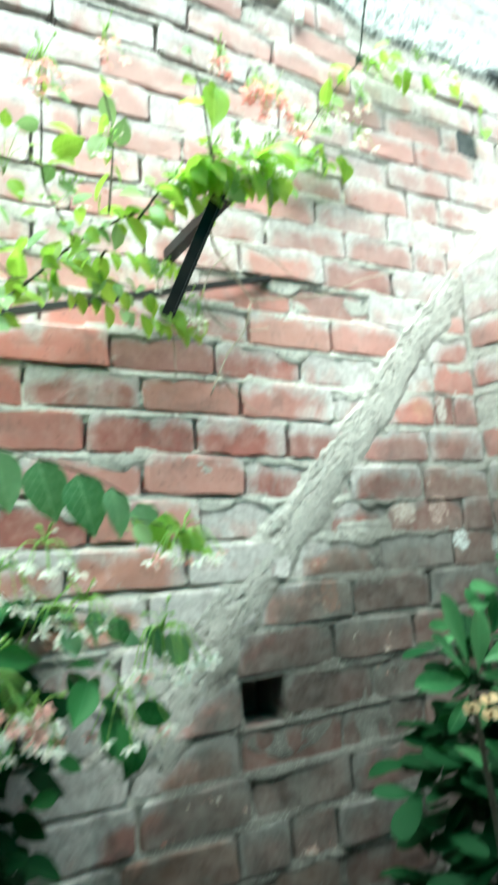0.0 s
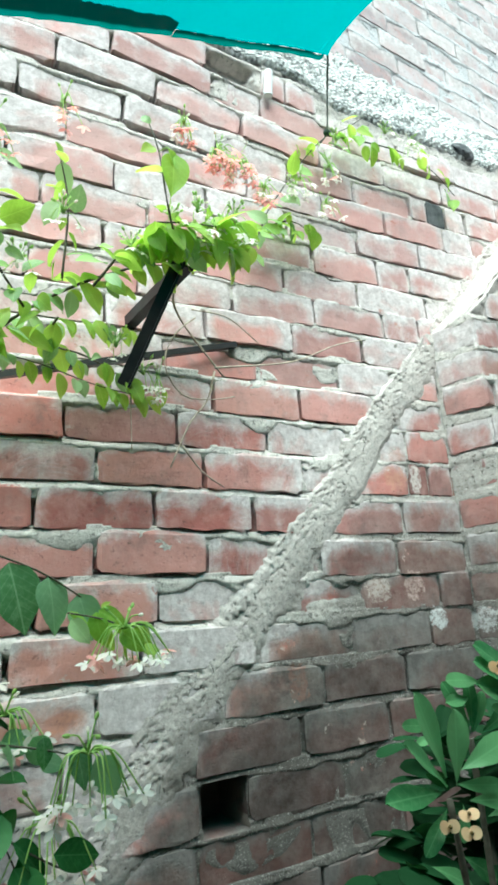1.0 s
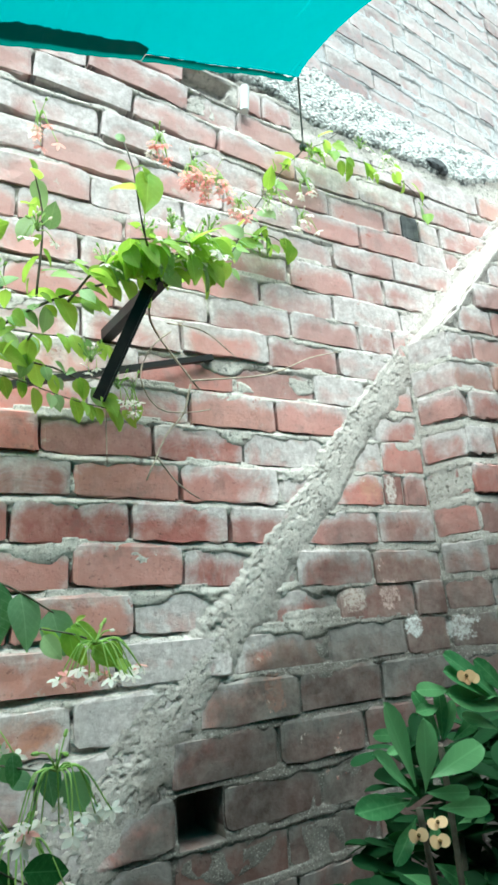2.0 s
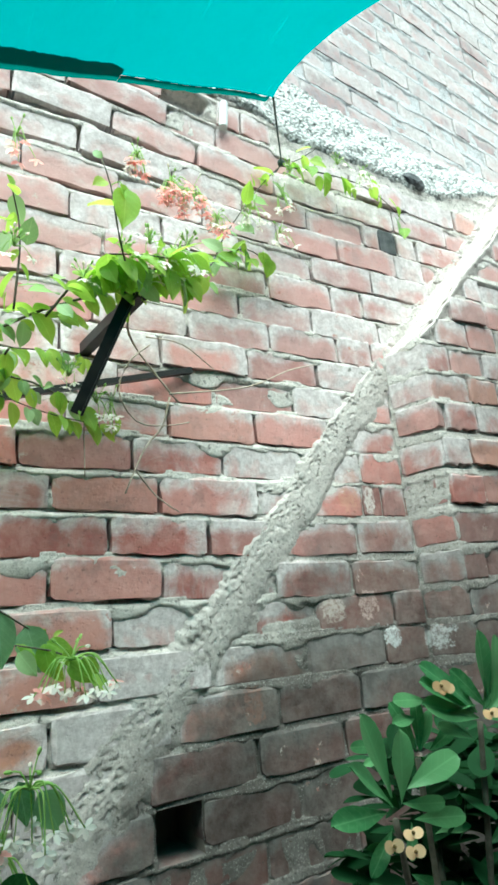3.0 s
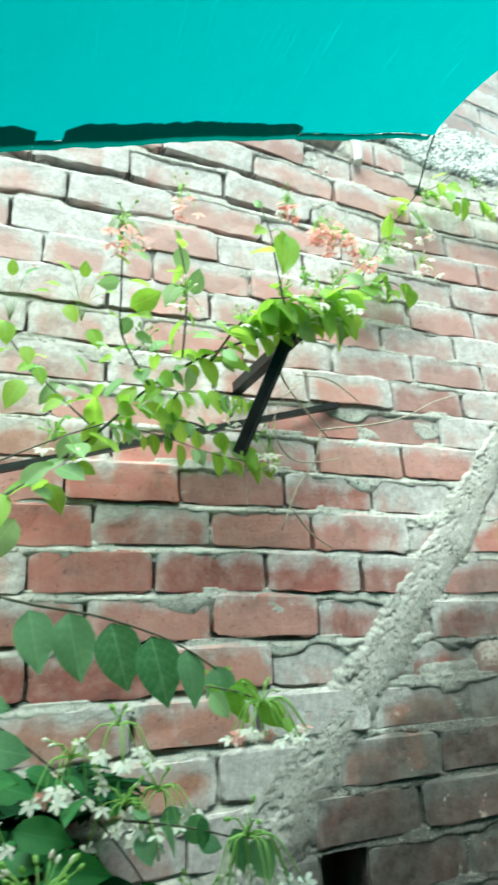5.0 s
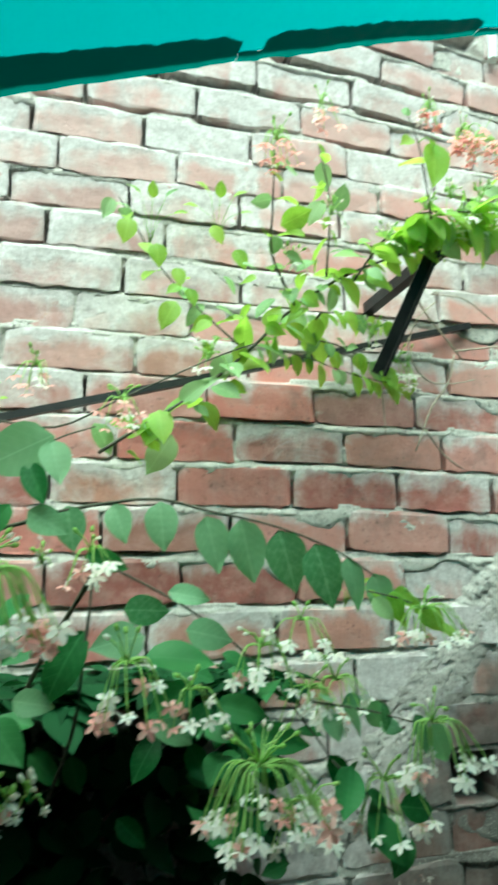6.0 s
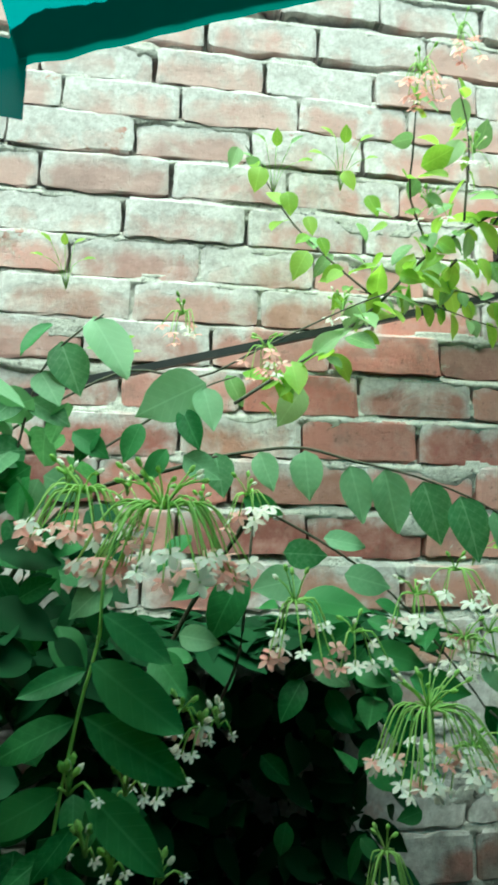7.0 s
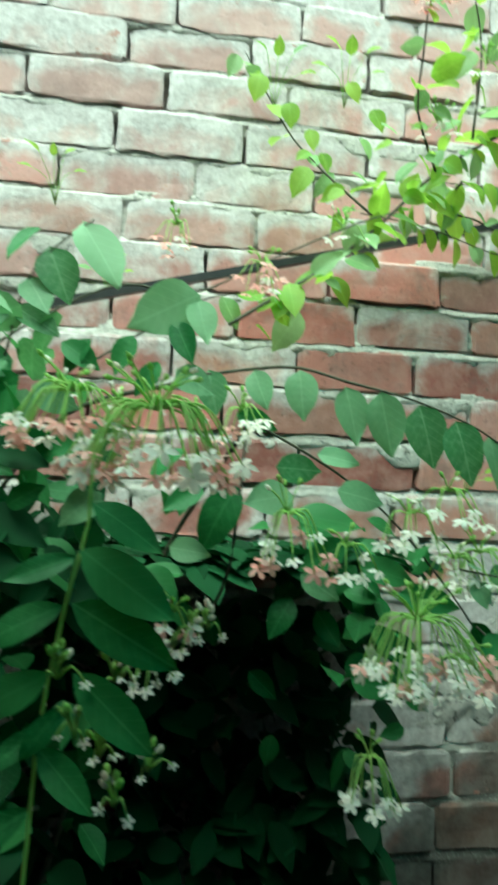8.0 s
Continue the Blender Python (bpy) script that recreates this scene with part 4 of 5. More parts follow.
def spray(plant, pts, count, size, meshes, hang=0.6, face=(0, -0.8, 0.6), r0=0.0022, r1=0.001, start=0.05, stem_mat=None, side=1.0, loose=0.3):
    """A stem with leaves in pairs along it. hang: how far the leaves droop."""
    part("stem", tube("stem", pts, r0, r1, 6, 0.15), stem_mat or M_STEM, plant)
    line = smooth_path(pts, 0.01)
    for i in range(count):
        k = start + (1 - start) * i / max(1, count - 1)
        p = line[min(len(line) - 1, int(k * (len(line) - 1)))]
        q = line[min(len(line) - 1, int(k * (len(line) - 1)) + 2)]
        d = (q - p).normalized() if (q - p).length > 1e-6 else Vector((0, 0, -1))
        across = d.cross(Vector(face)).normalized() * (1 if i % 2 else -1) * side
        way = jig(across * (1 - hang) + d * 0.45 + Vector((0, -0.1, -1.2 * hang)), loose)
        put_leaf(plant, jig(p, loose * 0.03), way, jig(face, 0.2 + loose), size * PLANT.uniform(0.55, 1.2), meshes)


def flower_mesh(name, seed, material, petal=0.0105):
    rng = random.Random(seed)
    verts, faces = [], []
    for k in range(5):
        a = 2 * math.pi * k / 5 + rng.uniform(-0.15, 0.15)
        u, v = Vector((math.cos(a), math.sin(a), 0)), Vector((-math.sin(a), math.cos(a), 0))
        n0 = len(verts)
        bend = rng.uniform(0.15, 0.5)
        for t, w in ((0.05, 0.10), (0.45, 0.27), (0.8, 0.27), (1.05, 0.05)):
            c = u * (petal * t) + Vector((0, 0, -petal * bend * t * t))
            verts += [c - v * (petal * w), c + Vector((0, 0, -petal * 0.06)), c + v * (petal * w)]
        for i in range(3):
            for j in range(2):
                b = n0 + i * 3 + j
                faces.append((b, b + 3, b + 4, b + 1))
    me = mesh_of(name, verts, faces)
    me.materials.append(material)
    return me


PINKS = [flower_mesh("flower", 30 + i, M_PINK) for i in range(3)]
PALES = [flower_mesh("flower", 40 + i, M_PALE) for i in range(4)]


def bud_mesh(seed):
    bm = bmesh.new()
    bmesh.ops.create_icosphere(bm, subdivisions=1, radius=0.0024)
    for v in bm.verts:
        v.co.z *= 1.9
    me = bpy.data.meshes.new("bud")
    bm.to_mesh(me)
    bm.free()
    me.materials.append((M_TUBE, M_PALE)[seed])
    return me


BUDS = [bud_mesh(0), bud_mesh(1)]


def cluster(plant, centre, radius, count, pink=0.3, droop=1.0, length=0.055, lean=(0, -0.3, 0), buds=4, big=1.0, rim=0.30):
    """An umbel: long thin green tubes that arch out and down, each with a small five-petalled flower, and a few upright buds."""
    centre = Vector(centre)
    verts, faces, ends, tips = [], [], [], []
    for i in range(count + buds):
        a = 2.4 * i + PLANT.uniform(-0.7, 0.7)
        out = Vector((math.cos(a), 0.75 * math.sin(a), 0)) + Vector(lean)
        r = radius * PLANT.uniform(rim, 1.12)
        if i < count:
            fall = droop * length * PLANT.uniform(max(0.3, rim), 1.2)
            top = jig(centre + out * r * 0.5 + Vector((0, 0, 0.22 * length - 0.20 * fall)), 0.05 * length)
            end = centre + out * r + Vector((0, 0, -fall))
            ends.append((end, (end - top).normalized()))
        else:
            top = centre + out * r * 0.25 + Vector((0, 0, 0.35 * length))
            end = centre + out * r * 0.55 + Vector((0, 0, length * PLANT.uniform(0.35, 0.75)))
            tips.append((end, (end - top).normalized()))
        v, f = tube_data(smooth_path([centre, top, end], 0.008), 0.0010, 0.0007, 4)
        k = len(verts)
        verts += v
        faces += [tuple(q + k for q in p) for p in f]
    body = part("flower_umbel", mesh_of("flower_umbel", verts, faces), M_TUBE, plant, "umbel of long green flower tubes")
    for end, d in ends:
        me = PLANT.choice(PINKS if PLANT.random() < pink else PALES)
        n = jig(-d * 0.1 + Vector((0, -0.62, 0.70)), 0.3).normalized()
        m = Matrix.Translation(end) @ n.to_track_quat("Z", "Y").to_matrix().to_4x4() @ Matrix.Scale(big * PLANT.uniform(0.75, 1.15), 4)
        part("flower", me, None, body, "", m)
    for end, d in tips:
        part("bud", BUDS[PLANT.random() < 0.35], None, body, "", Matrix.Translation(end) @ d.to_track_quat("Z", "Y").to_matrix().to_4x4())


def fill(plant, lo, hi, count, size, meshes, face=(0, -0.6, 0.8)):
    """Leaves at random in a box, tips down and out."""
    for _ in range(count):
        p = Vector([PLANT.uniform(lo[i], hi[i]) for i in range(3)])
        a = PLANT.uniform(0, 6.28)
        put_leaf(plant, p, (math.cos(a), 0.8 * math.sin(a), PLANT.uniform(-1.0, 0.15)), jig(face, 0.4), size * PLANT.uniform(0.7, 1.2), meshes)


def build_upper_creeper():
    """The creeper that climbs over the iron bracket and the rail."""
    c = thing("flowering_creeper", (-0.6, 1.2, 0.0), "bright green flowering creeper climbing over the iron bracket", "creeper")
    spray(c, [(-0.113, 1.08, 1.741), (-0.045, 1.08, 1.789), (0.026, 1.08, 1.837), (0.117, 1.08, 1.917), (0.195, 1.08, 1.999), (0.296, 1.07, 2.07), (0.44, 1.04, 2.13)], 49, 0.052, MIXED, 0.45, r0=0.003, r1=0.0022)
    spray(c, [(0.117, 1.08, 1.917), (0.05, 1.12, 2.0), (-0.009, 1.15, 2.08), (-0.053, 1.15, 2.149), (-0.093, 1.15, 2.22)], 14, 0.047, MIXED, 0.5)
    spray(c, [(0.195, 1.06, 1.999), (0.14, 1.0, 2.05), (0.133, 0.97, 2.10), (0.128, 0.93, 2.19)], 15, 0.047, MIXED, 0.55)
    spray(c, [(0.25, 1.08, 2.0), (0.24, 1.13, 1.978), (0.295, 1.13, 1.965), (0.342, 1.13, 1.945), (0.391, 1.13, 1.915), (0.432, 1.13, 1.912)], 21, 0.045, MIXED, 0.75)
    spray(c, [(0.30, 1.05, 2.05), (0.36, 1.03, 2.13), (0.42, 1.02, 2.14), (0.50, 1.02, 2.15), (0.57, 1.03, 2.19)], 46, 0.058, MIXED, 0.35)
    spray(c, [(0.43, 1.0, 2.12), (0.40, 0.96, 2.17), (0.385, 0.95, 2.26), (0.37, 0.95, 2.31)], 8, 0.046, MIXED, 0.6)
    spray(c, [(0.25, 1.05, 2.05), (0.255, 1.03, 2.18), (0.236, 1.02, 2.28)], 15, 0.044, MIXED, 0.6)
    spray(c, [(0.57, 1.06, 2.18), (0.70, 1.19, 2.33), (0.745, 1.2, 2.42), (0.857, 1.2, 2.59), (0.94, 1.2, 2.69), (1.0, 1.2, 2.73), (1.066, 1.2, 2.79)], 32, 0.049, MIXED, 0.4)
    spray(c, [(0.94, 1.2, 2.69), (1.05, 1.2, 2.71), (1.2, 1.2, 2.72), (1.30, 1.2, 2.69), (1.37, 1.2, 2.63)], 18, 0.053, MIXED, 0.65)
    spray(c, [(0.72, 1.2, 2.36), (0.80, 1.2, 2.40), (0.86, 1.2, 2.38)], 18, 0.047, MIXED, 0.6)
    for p, r, n, k in (((0.59, 1.06, 2.385), 0.045, 30, 0.95), ((0.54, 1.04, 2.38), 0.035, 24, 0.95), ((0.66, 1.08, 2.36), 0.035, 16, 0.85), ((0.47, 1.04, 2.42), 0.03, 14, 0.85), ((0.125, 0.914, 2.19), 0.035, 18, 0.95),
                       ((0.246, 1.02, 2.37), 0.03, 8, 0.9), ((0.50, 0.99, 2.17), 0.05, 16, 0.05), ((0.82, 1.17, 2.50), 0.03, 10, 0.0), ((1.2, 1.17, 2.72), 0.04, 14, 0.0), ((0.90, 1.16, 2.55), 0.03, 9, 0.05), ((0.88, 1.16, 2.44), 0.03, 8, 0.0), ((0.43, 1.12, 1.93), 0.02, 7, 0.0)):
        cluster(c, p, r, n, k, 0.7, buds=3, big=1.15)
    spray(c, [(0.10, 1.13, 1.955), (0.158, 1.13, 1.95), (0.234, 1.13, 1.937), (0.306, 1.13, 1.915), (0.352, 1.13, 1.905), (0.41, 1.13, 1.897)], 18, 0.039, MIXED, 0.85, r0=0.0012, r1=0.0008, loose=0.15)
    spray(c, [(0.22, 1.15, 2.035), (0.289, 1.16, 2.04), (0.347, 1.16, 2.042), (0.42, 1.16, 2.035)], 11, 0.039, MIXED, 0.85, r0=0.0012, r1=0.0008, loose=0.15)
    spray(c, [(0.38, 1.0, 2.15), (0.43, 1.0, 2.145), (0.48, 1.0, 2.15), (0.54, 1.0, 2.135)], 24, 0.049, MIXED, 0.85, r0=0.0014, r1=0.001, loose=0.2)
    fill(c, (0.06, 1.02, 1.93), (0.26, 1.12, 2.10), 18, 0.040, MIXED)
    for p in ((0.47, 1.0, 2.20), (0.52, 1.0, 2.18), (0.42, 1.0, 2.17), (0.36, 1.03, 2.12), (0.24, 0.99, 2.13), (0.18, 1.02, 2.05), (0.57, 1.05, 2.25), (0.80, 1.18, 2.47), (0.95, 1.18, 2.66), (1.12, 1.18, 2.74), (0.40, 1.11, 1.93), (0.35, 1.1, 1.97), (0.05, 1.06, 1.89)):
        cluster(c, p, 0.035, 3, 0.1, 0.5, 0.045, (0, -0.2, 0), buds=11)
    # young shoots against the bricks
    for x, z, h in ((-0.395, 1.985, 0.05), (-0.03, 2.20, 0.06), (0.10, 2.22, 0.06), (-0.30, 1.83, 0.04), (0.33, 1.52, 0.03)):
        for k in range(5):
            a = -1.0 + 0.5 * k
            end = Vector((x + 0.8 * h * math.sin(a), 1.20 - 0.02 * (k % 2), z + h * math.cos(a)))
            part("stem", tube("stem", [(x, 1.236, z - 0.015), (x + 0.3 * h * math.sin(a), 1.215, z + 0.4 * h), end], 0.0009, 0.0005, 4), M_TUBE, c)
            put_leaf(c, end, (math.sin(a), -0.3, math.cos(a) * 0.6 - 0.2), (0, -0.7, 0.6), h * PLANT.uniform(0.35, 0.6), MIXED)
    # single bright leaves on the bare shoots
    for x, z, size, way in ((-0.077, 2.135, 0.046, -0.2), (-0.033, 2.095, 0.042, 0.1), (0.0, 2.055, 0.036, 0.2), (0.02, 2.02, 0.034, 0.3), (0.0, 1.995, 0.052, -0.5), (0.06, 2.14, 0.036, 0.5), (0.10, 2.10, 0.04, 0.4), (-0.03, 1.80, 0.05, -0.3)):
        put_leaf(c, (x, 1.08, z), (way, -0.2, -0.9), jig((0, -0.9, 0.3), 0.15), size, YOUNGS, 1.1)
    part("leaf_stalk", tube("leaf_stalk", [(0.385, 0.95, 2.26), (0.398, 0.945, 2.268), (0.407, 0.94, 2.254)], 0.0010, 0.0007, 5), M_TUBE, c)
    put_leaf(c, (0.407, 0.94, 2.254), (-0.06, -0.1, -1), (0.1, -1, 0.15), 0.080, YOUNGS, 1.0)
    spray(c, [(0.39, 0.985, 2.150), (0.45, 0.98, 2.160), (0.52, 0.985, 2.170), (0.57, 1.0, 2.185)], 22, 0.056, YOUNGS, 0.35, r0=0.0014, r1=0.001)


def build_lower_creeper():
    c = thing("flowering_creeper", (-0.5, 0.85, 0.0), "dense dark green creeper hanging with pale pink flower clusters", "creeper")
    for pts in ([(-0.5, 0.85, 0.0), (-0.55, 0.95, 0.6), (-0.50, 1.05, 1.2), (-0.36, 1.0, 1.55), (-0.167, 0.95, 1.636)], [(-0.46, 0.83, 0.0), (-0.42, 0.95, 0.6), (-0.30, 1.05, 1.1), (-0.20, 1.0, 1.4), (-0.11, 0.87, 1.572)]):
        part("stem", tube("stem", pts, 0.006, 0.0028, 8, 0.3), M_STEM, c)
    part("stem", tube("stem", [(-0.16, 0.98, 1.30), (-0.132, 0.86, 1.40), (-0.124, 0.84, 1.465), (-0.117, 0.84, 1.55)], 0.0022, 0.0015, 6, 0.2), M_STEM, c)
    # the arching spray of broad hanging leaves
    part("stem", tube("stem", [(-0.167, 0.95, 1.636), (-0.095, 0.95, 1.650), (-0.036, 0.95, 1.655), (0.030, 0.95, 1.640), (0.115, 0.95, 1.622), (0.205, 0.95, 1.588), (0.27, 0.95, 1.545)], 0.0024, 0.0011, 6, 0.15), M_STEM, c)
    for ends in ((-0.150, 1.645, -0.140, 1.590), (-0.094, 1.648, -0.078, 1.598), (-0.036, 1.652, -0.032, 1.590), (0.024, 1.634, 0.042, 1.561), (0.070, 1.630, 0.088, 1.548), (0.122, 1.616, 0.144, 1.535),
                 (0.172, 1.598, 0.193, 1.515), (0.218, 1.580, 0.230, 1.512), (0.255, 1.558, 0.272, 1.500)):
        leaf_to(c, ends, 0.95, BROADS, 0.90)
    # bare shoots that run out over the bricks
    part("stem", tube("stem", [(-0.107, 0.86, 1.572), (-0.018, 0.86, 1.524), (0.046, 0.86, 1.476), (0.096, 0.86, 1.422), (0.147, 0.86, 1.356), (0.18, 0.86, 1.29)], 0.0016, 0.0010, 6, 0.15), M_STEM, c)
    part("stem", tube("stem", [(-0.43, 1.0, 1.66), (-0.349, 1.0, 1.718), (-0.263, 1.0, 1.761), (-0.171, 1.0, 1.757), (-0.086, 1.0, 1.802), (0.044, 1.02, 1.877), (0.12, 1.05, 1.92)], 0.0018, 0.0012, 6, 0.15), M_STEM, c)
    part("stem", tube("stem", [(-0.38, 0.90, 1.62), (-0.36, 0.90, 1.72), (-0.33, 0.90, 1.765), (-0.29, 0.90, 1.80)], 0.0018, 0.0010, 6, 0.15), M_STEM, c)
    part("stem", tube("stem", [(-0.30, 0.92, 1.63), (-0.24, 0.93, 1.675), (-0.17, 0.93, 1.722), (-0.12, 1.0, 1.76)], 0.0018, 0.0010, 6, 0.15), M_STEM, c)
    # large leaves on the shoots above the flower heads
    for ends in ((-0.303, 1.795, -0.256, 1.721), (-0.338, 1.763, -0.310, 1.700), (-0.359, 1.726, -0.331, 1.686), (-0.349, 1.784, -0.378, 1.739), (-0.377, 1.698, -0.411, 1.657), (-0.370, 1.692, -0.320, 1.664), (-0.167, 1.722, -0.243, 1.676),
                 (-0.170, 1.716, -0.155, 1.663), (-0.194, 1.688, -0.173, 1.638), (-0.241, 1.669, -0.260, 1.622), (-0.318, 1.656, -0.275, 1.628), (-0.384, 1.619, -0.406, 1.593), (-0.352, 1.601, -0.367, 1.556), (-0.286, 1.662, -0.316, 1.622),
                 (-0.191, 1.632, -0.147, 1.607), (-0.210, 1.640, -0.235, 1.600), (-0.420, 1.690, -0.455, 1.640), (-0.430, 1.740, -0.470, 1.720), (-0.450, 1.640, -0.400, 1.610)):
        leaf_to(c, ends, 0.90, BROADS + LEAVES, 0.92)
    for ends in ((-0.120, 1.800, -0.092, 1.751), (0.003, 1.785, -0.036, 1.722)):
        leaf_to(c, ends, 1.13, SOFTS, 0.9)
    # leaves among the flower heads
    for ends in ((-0.125, 1.581, -0.079, 1.565), (-0.085, 1.522, -0.036, 1.521), (-0.036, 1.539, 0.009, 1.531), (-0.124, 1.502, -0.165, 1.439), (-0.061, 1.494, -0.115, 1.488), (-0.061, 1.471, 0.020, 1.473), (0.026, 1.471, 0.060, 1.458),
                 (-0.012, 1.448, -0.061, 1.419), (0.018, 1.419, 0.074, 1.407), (0.048, 1.396, 0.104, 1.384), (-0.002, 1.308, 0.044, 1.300), (-0.371, 1.553, -0.347, 1.513), (-0.330, 1.520, -0.275, 1.540), (-0.378, 1.497, -0.349, 1.458), (-0.349, 1.475, -0.315, 1.495), (-0.385, 1.519, -0.345, 1.508), (-0.374, 1.436, -0.332, 1.423),
                 (-0.261, 1.492, -0.299, 1.460), (-0.191, 1.436, -0.150, 1.431), (0.02, 1.36, 0.055, 1.325), (-0.05, 1.41, -0.01, 1.385), (-0.30, 1.56, -0.34, 1.53), (-0.18, 1.54, -0.22, 1.51), (-0.16, 1.50, -0.20, 1.475), (-0.02, 1.50, 0.03, 1.49)):
        leaf_to(c, ends, 0.84 + PLANT.uniform(-0.02, 0.03), BROADS + LEAVES, 0.9)
    for ends in ((-0.135, 1.339, -0.121, 1.296), (-0.075, 1.262, -0.040, 1.232), (-0.041, 1.181, -0.050, 1.142)):
        leaf_to(c, ends, 1.04, LEAVES, 1.0)
    # two short leafy shoots that reach over the bricks
    spray(c, [(0.24, 0.94, 1.535), (0.28, 0.93, 1.525), (0.31, 0.92, 1.51), (0.33, 0.92, 1.495)], 10, 0.042, MIXED, 0.55, r0=0.0014, r1=0.0008)
    spray(c, [(0.12, 0.84, 1.42), (0.18, 0.82, 1.41), (0.235, 0.80, 1.395)], 9, 0.042, BROADS, 0.5, r0=0.0014, r1=0.0008)
    spray(c, [(0.14, 0.84, 1.36), (0.17, 0.82, 1.33), (0.215, 0.82, 1.30)], 8, 0.050, LEAVES, 0.5, r0=0.0014, r1=0.0008)
    # the frond near the eye, its large leaves in pairs
    stem = [(-0.236, 0.62, 1.545), (-0.247, 0.60, 1.513), (-0.248, 0.60, 1.470), (-0.256, 0.60, 1.435), (-0.264, 0.60, 1.392), (-0.271, 0.60, 1.338), (-0.28, 0.60, 1.2), (-0.33, 0.65, 0.9)]
    part("stem", tube("stem", stem, 0.0010, 0.0014, 8), M_TUBE, c, "pale green stem")
    for ends in ((-0.247, 1.482, -0.200, 1.455), (-0.252, 1.453, -0.196, 1.415), (-0.255, 1.420, -0.190, 1.384), (-0.252, 1.378, -0.202, 1.336), (-0.255, 1.448, -0.294, 1.435), (-0.261, 1.418, -0.310, 1.399), (-0.266, 1.378, -0.314, 1.356),
                 (-0.268, 1.346, -0.300, 1.326), (-0.271, 1.335, -0.235, 1.305), (-0.258, 1.358, -0.277, 1.336), (-0.273, 1.30, -0.315, 1.275)):
        leaf_to(c, ends, 0.60, OBLONGS, 0.86, -0.018)
    # hanging flower heads, the nearest first
    for p, r, n, k, fall, size in (((-0.2105, 0.70, 1.557), 0.066, 46, 0.45, 0.052, 1.0), ((-0.278, 0.71, 1.570), 0.050, 24, 0.40, 0.040, 1.0), ((-0.083, 0.78, 1.475), 0.044, 11, 0.35, 0.045, 1.0), ((0.040, 0.765, 1.380), 0.060, 32, 0.35, 0.048, 0.95),
                                   ((0.07, 0.86, 1.478), 0.050, 9, 0.10, 0.040, 1.0), ((0.118, 0.86, 1.505), 0.040, 8, 0.10, 0.035, 1.0), ((0.125, 0.86, 1.430), 0.045, 11, 0.15, 0.040, 1.0), ((0.298, 0.90, 1.512), 0.048, 16, 0.25, 0.038, 1.0),
                                   ((0.165, 0.88, 1.435), 0.045, 12, 0.10, 0.040, 1.0), ((0.225, 0.77, 1.405), 0.045, 16, 0.15, 0.045, 0.95), ((0.015, 0.82, 1.235), 0.028, 14, 0.10, 0.040, 0.85), ((0.20, 0.84, 1.335), 0.042, 14, 0.15, 0.045, 0.95),
                                   ((-0.196, 0.95, 1.825), 0.030, 9, 0.90, 0.035, 1.0), ((-0.087, 0.95, 1.785), 0.036, 12, 0.85, 0.040, 1.0), ((-0.19, 0.70, 1.398), 0.018, 4, 0.30, 0.020, 0.8), ((-0.205, 0.66, 1.372), 0.020, 8, 0.10, 0.018, 0.5),
                                   ((-0.175, 0.70, 1.385), 0.020, 5, 0.10, 0.016, 0.6), ((-0.12, 0.86, 1.585), 0.032, 8, 0.40, 0.035, 1.0), ((-0.02, 0.80, 1.445), 0.030, 6, 0.10, 0.03, 1.0), ((0.10, 0.80, 1.335), 0.040, 12, 0.2, 0.04, 0.95)):
        cluster(c, p, r, n, k, 0.95, fall, buds=14 if n > 24 else 4, big=size, rim=0.70 if n > 12 else 0.35)
    for x, y, z in ((-0.262, 0.60, 1.395), (-0.228, 0.61, 1.39), (-0.25, 0.60, 1.36), (-0.235, 0.61, 1.345), (-0.16, 0.72, 1.40), (-0.225, 0.62, 1.31), (-0.205, 0.66, 1.315), (-0.25, 0.85, 1.60), (-0.31, 0.84, 1.61), (-0.17, 0.85, 1.59)):
        cluster(c, (x, y, z - 0.02), 0.018, 2, 0.0, 0.4, 0.026, (0, -0.2, 0.4), buds=6, big=0.4)
    fill(c, (-0.62, 0.78, 1.30), (-0.32, 1.05, 1.62), 64, 0.060, LEAVES + OBLONGS)
    fill(c, (-0.32, 0.88, 1.34), (-0.12, 1.10, 1.50), 10, 0.055, LEAVES)
    fill(c, (-0.58, 0.84, 1.58), (-0.30, 1.02, 1.70), 30, 0.060, BROADS)
    fill(c, (-0.40, 0.80, 1.0), (-0.24, 1.05, 1.30), 24, 0.060, LEAVES)
    fill(c, (0.0, 0.86, 1.27), (0.15, 1.0, 1.45), 14, 0.050, LEAVES)
    fill(c, (-0.10, 0.90, 1.36), (0.08, 1.08, 1.46), 9, 0.058, LEAVES)
    # leaves added in front of the low bricks to shade them
    fill(c, (0.0, 1.02, 1.15), (0.20, 1.18, 1.36), 18, 0.050, LEAVES)
    # the mass behind, too thick to count; its dark leaves stand in for shade
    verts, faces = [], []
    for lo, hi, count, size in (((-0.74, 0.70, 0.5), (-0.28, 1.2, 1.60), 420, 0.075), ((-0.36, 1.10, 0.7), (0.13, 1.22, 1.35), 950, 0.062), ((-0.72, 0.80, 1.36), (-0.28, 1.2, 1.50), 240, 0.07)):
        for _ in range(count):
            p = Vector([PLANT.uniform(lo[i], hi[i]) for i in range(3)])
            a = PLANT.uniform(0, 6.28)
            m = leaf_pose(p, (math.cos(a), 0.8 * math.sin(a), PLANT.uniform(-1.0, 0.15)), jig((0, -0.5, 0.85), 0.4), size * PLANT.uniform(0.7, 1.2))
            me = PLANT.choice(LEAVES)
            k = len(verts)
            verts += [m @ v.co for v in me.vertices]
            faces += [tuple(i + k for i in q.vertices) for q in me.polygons]
